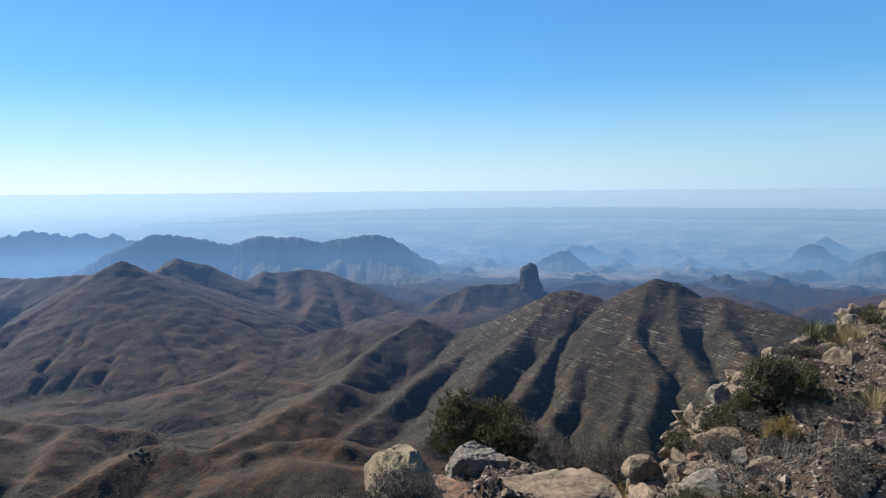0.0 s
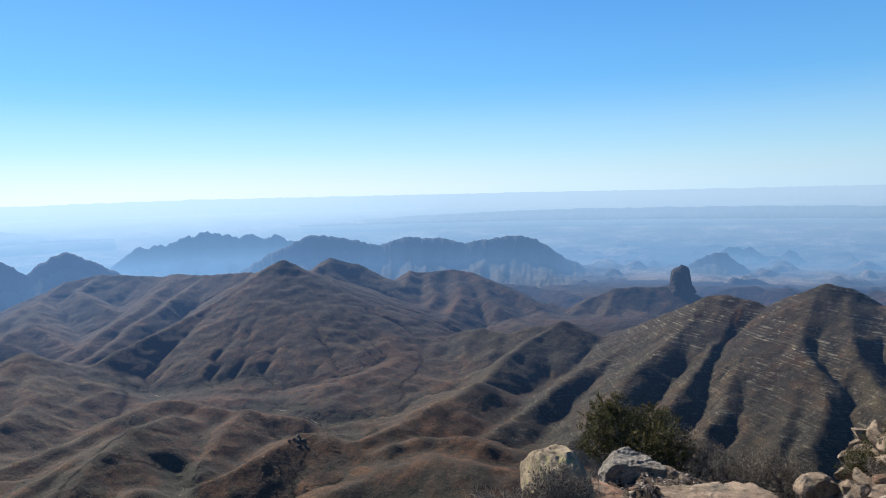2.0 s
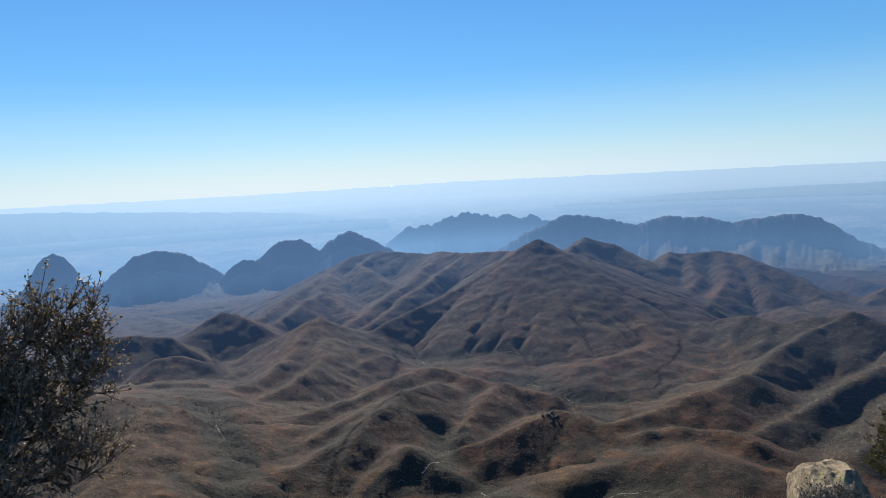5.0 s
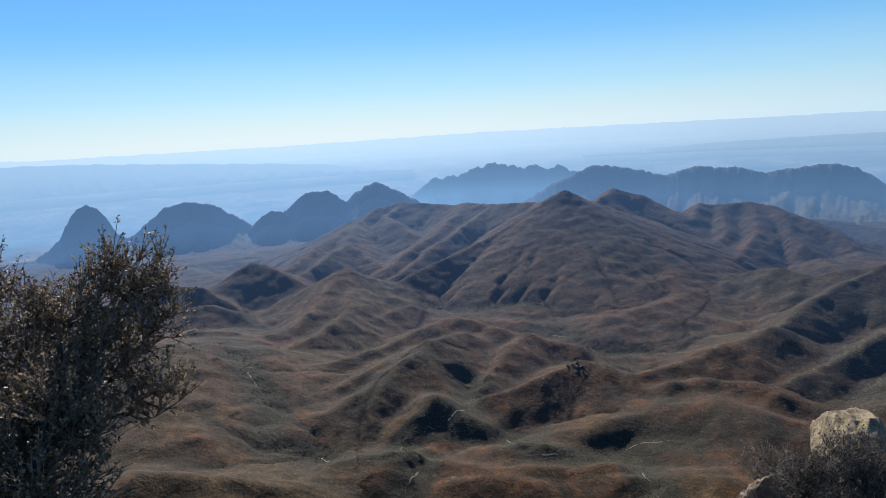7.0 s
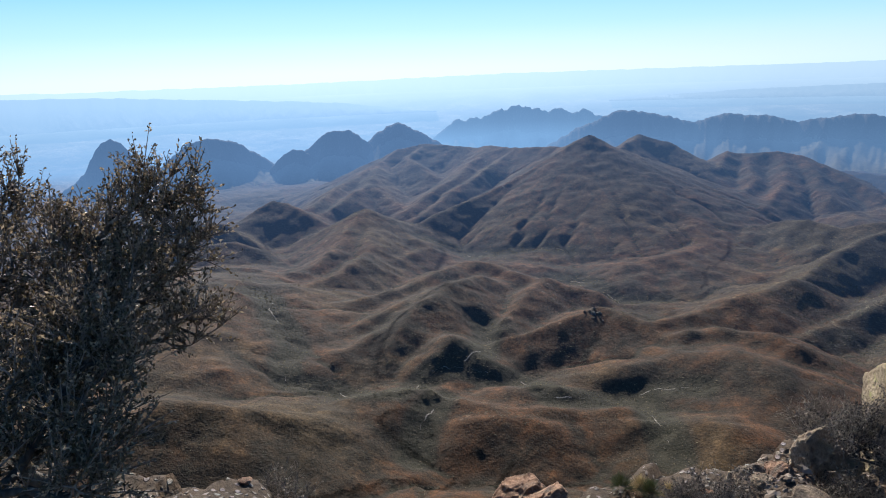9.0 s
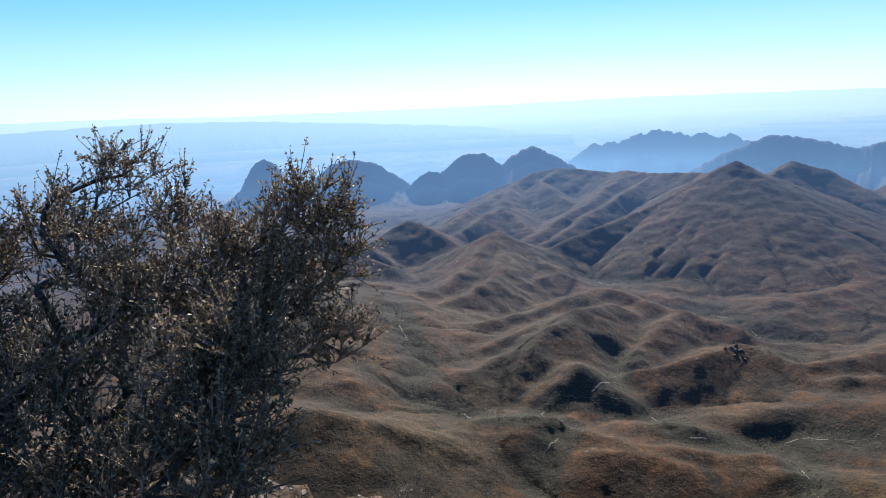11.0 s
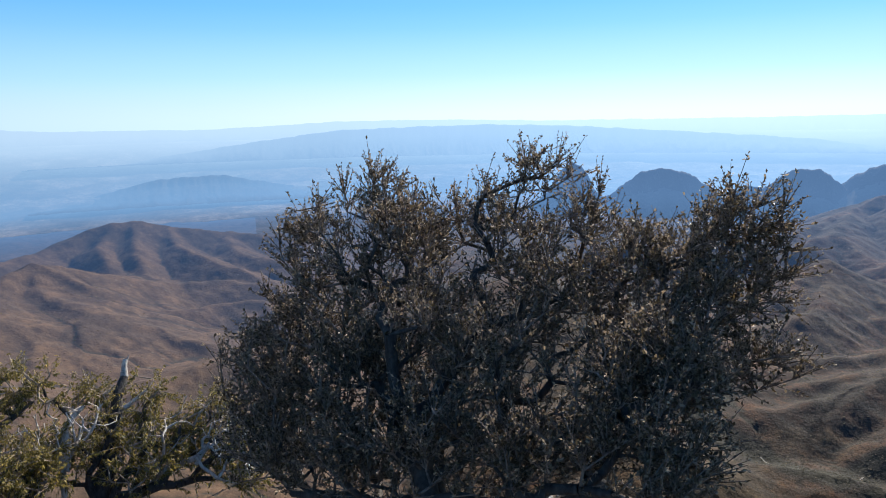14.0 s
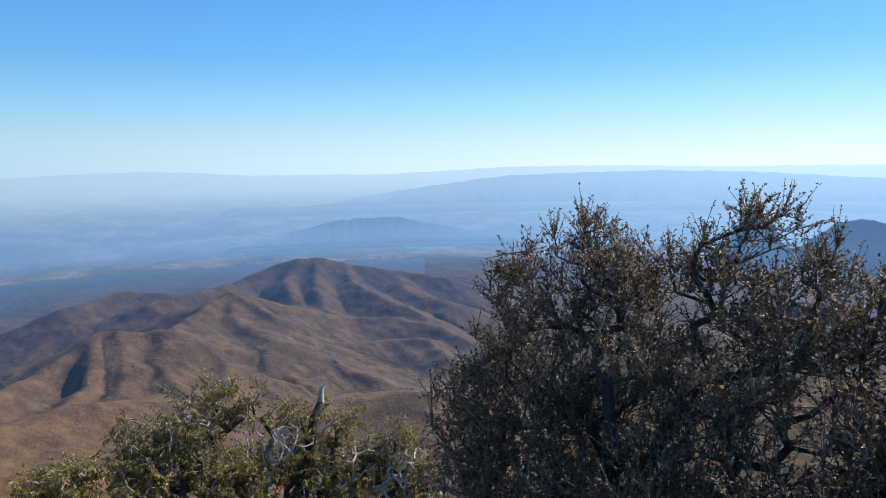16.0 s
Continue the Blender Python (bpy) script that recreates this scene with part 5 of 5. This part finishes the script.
OAK_RIGHT = [(-2.42, 0.74, -0.54, 0.15), (-2.39, 0.82, -0.43, 0.09), (-2.23, 0.86, -0.45, 0.13), (-2.23, 0.97, -0.35, 0.10), (-2.16, 1.06, -0.34, 0.08), (-2.13, 1.05, -0.48, 0.09), (-2.14, 0.93, -0.56, 0.13), (-2.13, 0.74, -0.64, 0.14), (-2.03, 0.92, -0.69, 0.10), (-2.05, 0.53, -0.71, 0.14), (-1.96, 0.59, -0.80, 0.10), (-1.98, 0.34, -0.81, 0.13)]
OAK_SKIRT = [(-2.74, -0.37, -0.76, 0.11), (-2.69, -0.28, -0.89, 0.14), (-2.51, -0.33, -1.04, 0.11), (-2.61, -0.09, -0.94, 0.15), (-2.39, -0.08, -1.04, 0.14), (-2.47, 0.14, -0.92, 0.13), (-2.3, 0.09, -1.05, 0.13), (-2.26, 0.27, -1.04, 0.12), (-2.09, 0.5, -0.96, 0.08)]
oak_base = (-2.15, 0.00, on_rim(-2.15, 0.00) - 0.05)
oak_roots = [oak_base, (-2.16, 0.00, -1.6), (-2.18, 0.02, -1.45), (-2.19, 0.03, -1.05)]
limb_ends = np.array([(-2.20, 0.28, -0.79), (-2.22, 0.42, -0.75), (-2.24, 0.55, -0.68), (-2.19, 0.78, -0.58), (-2.33, -0.01, -0.84), (-2.63, 0.03, -0.78), (-2.43, 0.14, -0.79), (-2.59, 0.34, -0.63), (-2.24, 0.07, -0.87)])
plant("oak_tree", "dark twiggy scrub oak with small leathery leaves", "tree", oak_roots, np.concatenate([limb_ends, fill(OAK_LEFT + OAK_MIDDLE + OAK_LOW + OAK_RIGHT, 2600, rng), fill(OAK_SKIRT, 1500, np.random.RandomState(9))]), 6, OAK_BARK, OAK_TWIG, OAK_LEAF,
      thick=0.0019, power=0.41, twigs=4, twig_length=0.10, per_twig=11, leaf_length=0.0132, leaf_width=0.0068, lift=0.55, spread=0.75)

JUNIPER = [(-5.38, -2.57, -1.97, 0.26), (-5.67, -2.32, -1.80, 0.22), (-5.73, -1.99, -1.88, 0.23), (-5.33, -2.31, -2.04, 0.27), (-5.08, -2.54, -2.13, 0.22), (-5.86, -1.63, -2.05, 0.19), (-5.41, -1.76, -2.23, 0.25), (-5.91, -1.27, -2.08, 0.19), (-5.69, -0.84, -2.20, 0.2), (-5.43, -0.60, -2.30, 0.20), (-5.48, -1.14, -2.33, 0.27), (-5.70, -1.43, -2.23, 0.21), (-5.11, -1.97, -2.25, 0.26)]
JUNIPER += [(-5.32, -2.54, -2.1, 0.23), (-5.3, -2.25, -2.15, 0.23), (-5.25, -1.91, -2.24, 0.22), (-5.54, -1.63, -2.28, 0.23), (-5.34, -1.28, -2.38, 0.22), (-5.61, -1.03, -2.36, 0.23), (-5.47, -0.77, -2.45, 0.21), (-5.31, -0.56, -2.57, 0.18), (-4.96, -2.44, -2.2, 0.2)]
mad_base = (-5.25, -1.7, on_rim(-5.25, -1.7) - 0.1)
mad = plant("juniper_tree", "gnarled drooping juniper with olive foliage and bleached dead wood", "tree", [mad_base, (-5.22, -1.66, -2.95), (-5.3, -1.65, -2.7)],
            np.concatenate([np.array([(-5.4, -1.6, -2.5), (-5.5, -1.49, -2.41), (-5.25, -1.95, -2.5), (-5.2, -2.2, -2.35), (-5.45, -1.1, -2.5)]), fill(JUNIPER, 620, rng)]), 7, OAK_BARK, PALE_TWIG, OLIVE_LEAF,
            thick=0.0042, power=0.46, twigs=4, twig_length=0.12, per_twig=18, leaf_length=0.028, leaf_width=0.009, droop=1.2, lift=0.0, step=0.11, twig_radius=0.0014)


def snag(parent, line, r0, r1, material, label):
    """A crooked bare limb along a line of points."""
    base = np.array(parent.location)
    pts = np.array(line) - base
    r = np.linspace(r0, r1, len(pts))
    part("dead_limb", tube_mesh("dead_limb", pts[:-1], pts[1:], r[:-1], r[1:], material, 9), parent, label)


def bare_branches(parent, roots, clumps, per_unit, seed, material, label, thick=0.003):
    """Leafless branches of a plant."""
    rng = np.random.RandomState(seed)
    pos, up, load, tips = grow(roots, fill(clumps, per_unit, rng, 0.4), 0.07, 0.5, rng)
    pos = pos - np.array(parent.location)
    rad = thick * load ** 0.42
    i = np.arange(1, len(pos))
    part("dead_branch", tube_mesh("dead_branch", pos[up[i]], pos[i], np.minimum(rad[up[i]], rad[i] * 1.3), rad[i], material, 6), parent, label)


bare_branches(mad, [(-5.3, -1.3, -2.6), (-5.4, -1.1, -2.45)], [(-5.6, -0.84, -2.18, 0.22), (-5.38, -0.62, -2.28, 0.24), (-5.42, -1.1, -2.3, 0.22), (-5.3, -0.55, -2.4, 0.2)], 1300, 15, DEAD_WOOD, "bleached bare branches", 0.0027)
bare_branches(mad, [(-5.3, -1.75, -2.5), (-5.38, -1.76, -2.32)], [(-5.48, -1.73, -2.05, 0.2), (-5.4, -1.95, -2.1, 0.22), (-5.6, -1.5, -2.05, 0.18)], 900, 16, DEAD_WOOD, "bleached bare branches", 0.0028)
bare_branches(mad, [(-5.15, -2.2, -2.5), (-5.2, -2.3, -2.3)], [(-5.38, -2.5, -1.95, 0.24), (-5.55, -2.3, -1.85, 0.2), (-5.2, -2.45, -2.15, 0.2)], 900, 17, DEAD_WOOD, "bleached bare branches", 0.0026)
snag(mad, [(-5.3, -1.6, -2.75), (-5.5, -1.50, -2.41), (-5.62, -1.48, -2.28), (-5.73, -1.46, -2.12), (-5.80, -1.45, -2.0), (-5.90, -1.41, -1.90)], 0.07, 0.03, OAK_BARK, "dark broken limb")
snag(mad, [(-5.90, -1.41, -1.90), (-5.91, -1.41, -1.86), (-5.93, -1.405, -1.81), (-5.945, -1.40, -1.775)], 0.03, 0.014, DEAD_WOOD, "bleached splintered tip")
snag(mad, [(-5.925, -1.40, -1.82), (-5.95, -1.385, -1.78), (-5.955, -1.37, -1.75)], 0.012, 0.003, DEAD_WOOD, "bleached splintered tip")
snag(mad, [(-5.36, -1.76, -2.34), (-5.44, -1.74, -2.2), (-5.46, -1.73, -2.1), (-5.5, -1.70, -2.02), (-5.52, -1.62, -1.95)], 0.05, 0.012, DEAD_WOOD, "bleached dead branch")
snag(mad, [(-5.73, -1.46, -2.12), (-5.75, -1.36, -2.06), (-5.8, -1.24, -1.98)], 0.022, 0.006, DEAD_WOOD, "bleached side branch")
snag(mad, [(-5.5, -1.1, -2.45), (-5.5, -1.25, -2.38), (-5.48, -1.35, -2.4)], 0.018, 0.006, DEAD_WOOD, "bleached dead branch")
snag(mad, [(-5.3, -0.9, -2.4), (-5.42, -0.8, -2.3), (-5.5, -0.72, -2.22), (-5.62, -0.7, -2.12)], 0.014, 0.005, DEAD_WOOD, "bleached dead branch")


def bush(label, x, y, z, wide, high, tips, leaf, seed, twig_material=TWIG, name="shrub", bare=False, group="", **more):
    rng = np.random.RandomState(seed)
    ground = on_rim(x, y)
    z = max(z, ground) if z is None else z
    clumps = [(x + wide * 0.55 * math.cos(k * 2.4) * (k > 0), y + wide * 0.55 * math.sin(k * 2.4) * (k > 0), z + high * rng.uniform(0.35, 0.8), wide * rng.uniform(0.35, 0.55)) for k in range(6)]
    pts = fill(clumps, tips / 6 / (wide * 0.45) ** 2, rng)
    low = min(z, ground + 0.05) - 0.05
    settings = dict(thick=0.003, twigs=3, twig_length=0.09, per_twig=0 if bare else 7, leaf_length=0.025, leaf_width=0.012, step=0.08)
    settings.update(more)
    return plant(name, label, "shrub", [(x, y, low), (x, y, z + 0.02), (x, y, z + high * 0.12)], pts, seed, OAK_BARK, twig_material, leaf, group=group, **settings)


bush("dense dark green bush behind a grey boulder", 0.5, 8.9, -3.95, 0.70, 1.25, 760, SCRUB_LEAF, 21, leaf_length=0.034, leaf_width=0.016, twig_length=0.13, per_twig=10, lift=0.5)
bush("leafless grey-brown shrub at the ledge", 1.65, 8.3, -3.9, 0.45, 0.85, 200, DRY_LEAF, 22, per_twig=3, twig_length=0.14, leaf_length=0.03)
bush("leafless grey-brown shrub at the ledge", 2.15, 8.2, -3.9, 0.42, 0.8, 190, DRY_LEAF, 23, per_twig=3, twig_length=0.14, leaf_length=0.03)
bush("thin dry shrub beside the bush", 1.1, 8.6, -3.8, 0.4, 0.6, 120, DRY_LEAF, 24, per_twig=3, twig_length=0.14, leaf_length=0.03)
bush("dark twiggy shrub in front of a boulder", -0.31, 3.98, -2.5, 0.38, 0.80, 1300, DUSKY_LEAF, 25, per_twig=6, twig_length=0.07, leaf_length=0.014, leaf_width=0.006, thick=0.0016, twig_radius=0.0009)
bush("dry twiggy shrub at the rim edge", -0.85, 3.35, -2.55, 0.32, 0.30, 420, DUSKY_LEAF, 26, per_twig=5, twig_length=0.06, leaf_length=0.013, leaf_width=0.006, thick=0.0016, twig_radius=0.0009)
bush("dusky twiggy shrub on the rim edge", -1.15, 3.35, -2.55, 0.24, 0.22, 420, DUSKY_LEAF, 44, per_twig=5, twig_length=0.06, leaf_length=0.013, leaf_width=0.006, thick=0.0016, twig_radius=0.0009)
bush("dusky twiggy shrub on the rim edge", -0.5, 3.75, -2.55, 0.26, 0.32, 480, DUSKY_LEAF, 45, per_twig=5, twig_length=0.06, leaf_length=0.013, leaf_width=0.006, thick=0.0016, twig_radius=0.0009)
bush("bare twiggy shrub on the rim edge", -0.73, 4.3, -2.55, 0.15, 0.6, 130, DRY_LEAF, 46, bare=True, twig_length=0.09, thick=0.0018, twig_radius=0.001)
bush("bare grey shrub on the rim edge", -0.78, 4.5, -2.7, 0.22, 0.55, 70, DRY_LEAF, 27, bare=True, twig_length=0.1)
bush("dark green bush on the slope", 3.05, 5.95, -2.25, 0.35, 0.66, 460, SCRUB_LEAF, 28, leaf_length=0.03, leaf_width=0.009, twig_length=0.1, lift=0.8)
bush("green bush on the slope", 2.9, 6.2, -2.35, 0.22, 0.36, 260, SCRUB_LEAF, 29, leaf_length=0.028, leaf_width=0.009, twig_length=0.09, lift=0.8)
bush("low yellow-flowered shrub on the slope", 2.63, 5.1, -2.05, 0.14, 0.18, 170, YELLOW_LEAF, 30, leaf_length=0.018, leaf_width=0.007, twig_length=0.05)
bush("grey-green shrub on the slope", 5.7, 9.15, -2.65, 0.4, 0.5, 160, DRY_LEAF, 31, leaf_length=0.03, lift=0.6, per_twig=5)
bush("grey-green shrub on the slope", 6.3, 9.7, -2.4, 0.4, 0.45, 150, SCRUB_LEAF, 32, leaf_length=0.03, lift=0.6, per_twig=5)
bush("bare dead twigs above a boulder", 2.05, 4.25, -2.2, 0.42, 0.45, 110, DRY_LEAF, 33, bare=True, twig_length=0.13)
bush("bare dead twigs on the slope", 2.5, 4.2, -2.15, 0.4, 0.5, 110, DRY_LEAF, 34, bare=True, twig_length=0.13)
bush("dry twiggy shrub on the slope", 2.9, 4.6, -2.15, 0.4, 0.45, 130, DRY_LEAF, 35, per_twig=2, twig_length=0.1)
bush("low green shrub among rocks", 2.95, 6.9, -2.75, 0.3, 0.35, 110, SCRUB_LEAF, 36, leaf_length=0.03)
bush("dry tan shrub on the slope", 4.6, 7.6, -2.65, 0.35, 0.4, 130, DRY_LEAF, 37, leaf_length=0.03, per_twig=4)
bush("dry tan shrub on the slope", 5.3, 7.6, -2.4, 0.35, 0.4, 130, DRY_LEAF, 38, leaf_length=0.03, per_twig=4)
bush("small olive bush below the rim", -5.62, -3.35, -2.75, 0.34, 0.5, 150, OLIVE_LEAF, 39, DEAD_WOOD, leaf_length=0.045, leaf_width=0.013, droop=1.0)
bush("low tan shrub behind the oak", -3.4, 2.2, -2.75, 0.25, 0.3, 80, DRY_LEAF, 40, per_twig=3, leaf_length=0.02)
bush("small green tuft at the ledge", 1.75, 6.75, -3.3, 0.14, 0.16, 60, YELLOW_LEAF, 41, leaf_length=0.02)


def rosette(label, name, x, y, z, blades, length, width, material, seed, flat=0.2, category="succulent", group=""):
    """A rosette of stiff blades, each with a keel."""
    rng = np.random.RandomState(seed)
    a = rng.uniform(0, 2 * np.pi, blades)
    rise = np.radians(rng.uniform(90 * flat, 88, blades))
    way = np.stack([np.cos(a) * np.cos(rise), np.sin(a) * np.cos(rise), np.sin(rise)], -1)
    size = rng.uniform(0.7, 1.1, blades)
    if category == "succulent" and blades < 60:
        thing = tagged(new(name), label, category, group)
        thing.location = (x, y, z)
        for k in range(blades):
            one = slice(k, k + 1)
            part("blade", leaf_mesh("blade", way[one] * 0.02, way[one], np.array([[0.0, 0.01, 1]]), length * size[one], width * size[one], material, 0.3), thing)
        return thing
    me = leaf_mesh(name, np.zeros((blades, 3)) + way * 0.02, way, np.tile([0.0, 0, 1], (blades, 1)) + 0.01 * unit(rng, blades), length * size, width * size, material, 0.3)
    ob = new(name, me)
    ob.location = (x, y, z)
    return tagged(ob, label, category, group)


rosette("spiky green sotol rosette on the slope", "sotol", 4.93, 8.95, on_rim(4.93, 8.95), 150, 0.34, 0.014, BLADE, 51)
rosette("spiky green sotol rosette on the slope", "sotol", 5.2, 9.05, on_rim(5.2, 9.05), 130, 0.32, 0.014, BLADE, 52)
rosette("green agave rosette with broad blades", "agave", 3.63, 5.62, on_rim(3.63, 5.62), 34, 0.2, 0.03, BLADE, 53)
rosette("green agave rosette with broad blades", "agave", 4.75, 6.9, on_rim(4.75, 6.9), 30, 0.28, 0.055, BLADE, 54)
rosette("pale straw-coloured grass tuft", "grass_tuft", 5.1, 8.4, on_rim(5.1, 8.4), 220, 0.42, 0.008, STRAW, 55, 0.4, "grass")
rosette("pale straw-coloured grass tuft", "grass_tuft", 5.9, 8.7, on_rim(5.9, 8.7), 220, 0.42, 0.008, STRAW, 56, 0.4, "grass")
for k, (x, y) in enumerate([(-1.78, 3.68), (-1.68, 3.76), (-1.6, 3.72), (-1.5, 3.8), (-1.42, 3.78)]):
    rosette("yellow-green spiny cactus clump at the rim edge", "spiny_cactus", x, y, on_rim(x, y) + 0.02, 420, 0.085, 0.004, STRAW if k % 2 else PAD, 57 + k, 0.0, "cactus", "cactus clumps at the edge")
for k in range(26):
    x, y = rng.uniform(2.2, 7.0), rng.uniform(4.2, 10.0)
    if math.hypot(x, y) < float(np.interp(math.degrees(math.atan2(-x, y)), EDGE_TURN, EDGE_AWAY)) - 0.3:
        rosette("dry grass tuft among stones", "grass_tuft", x, y, on_rim(x, y), 90, 0.22, 0.006, STRAW, 60 + k, 0.4, "grass", "grass tufts on the slope")


def prickly_pear(x, y, seed, pads, size):
    rng = np.random.RandomState(seed)
    thing = tagged(new("prickly_pear"), "green prickly pear cactus with flat pads", "cactus")
    thing.location = (x, y, on_rim(x, y))
    bm = bmesh.new()
    bmesh.ops.create_icosphere(bm, subdivisions=2, radius=0.5)
    me = bpy.data.meshes.new("pad")
    bm.to_mesh(me)
    bm.free()
    me.materials.append(PAD)
    me.polygons.foreach_set("use_smooth", np.full(len(me.polygons), True))
    for k in range(pads):
        ob = part("pad", me, thing)
        level = k % 3
        ob.matrix_local = Matrix.LocRotScale((rng.uniform(-1, 1) * size * 1.3, rng.uniform(-1, 1) * size, size * (0.35 + 0.75 * level)), Euler((rng.uniform(-0.5, 0.5), rng.uniform(-0.5, 0.5), rng.uniform(-1.2, 1.2))), (size * 0.85, size * 0.16, size * 1.15))


prickly_pear(5.06, 8.65, 81, 14, 0.115)
prickly_pear(-0.02, 5.05, 82, 4, 0.16)

# Small shrubs and tufts all over the stony slope.
SLOPE_KINDS = [
    bush("dry grey-brown shrub on the stony slope", 5.0, 6.2, on_rim(5.0, 6.2), 0.24, 0.3, 110, DRY_LEAF, 91, per_twig=5, twig_length=0.07, leaf_length=0.02, group="shrubs on the slope"),
    bush("dark green shrub on the stony slope", 5.6, 6.6, on_rim(5.6, 6.6), 0.26, 0.34, 120, SCRUB_LEAF, 92, per_twig=7, twig_length=0.07, leaf_length=0.022, group="shrubs on the slope"),
    bush("dusky twiggy shrub on the stony slope", 4.4, 5.6, on_rim(4.4, 5.6), 0.28, 0.3, 130, DUSKY_LEAF, 93, per_twig=6, twig_length=0.08, leaf_length=0.018, group="shrubs on the slope"),
]
rng = np.random.RandomState(31)
placed = 0
while placed < 78:
    bearing = rng.uniform(-52, -17.5)
    reach = rng.uniform(4.2, float(np.interp(bearing, EDGE_TURN, EDGE_AWAY)) * 0.97)
    x, y = -math.sin(radians(bearing)) * reach, math.cos(radians(bearing)) * reach
    size = rng.uniform(0.35, 0.75)
    kind = SLOPE_KINDS[(0, 1, 2, 1, 2)[rng.randint(5)]]
    ob = copy_thing(kind, Matrix.Identity(4))
    ob.matrix_world = Matrix.LocRotScale((x, y, on_rim(x, y) - 0.03), Euler((0, 0, rng.uniform(0, 6.3))), (size, size, size * rng.uniform(0.7, 1.1)))
    placed += 1
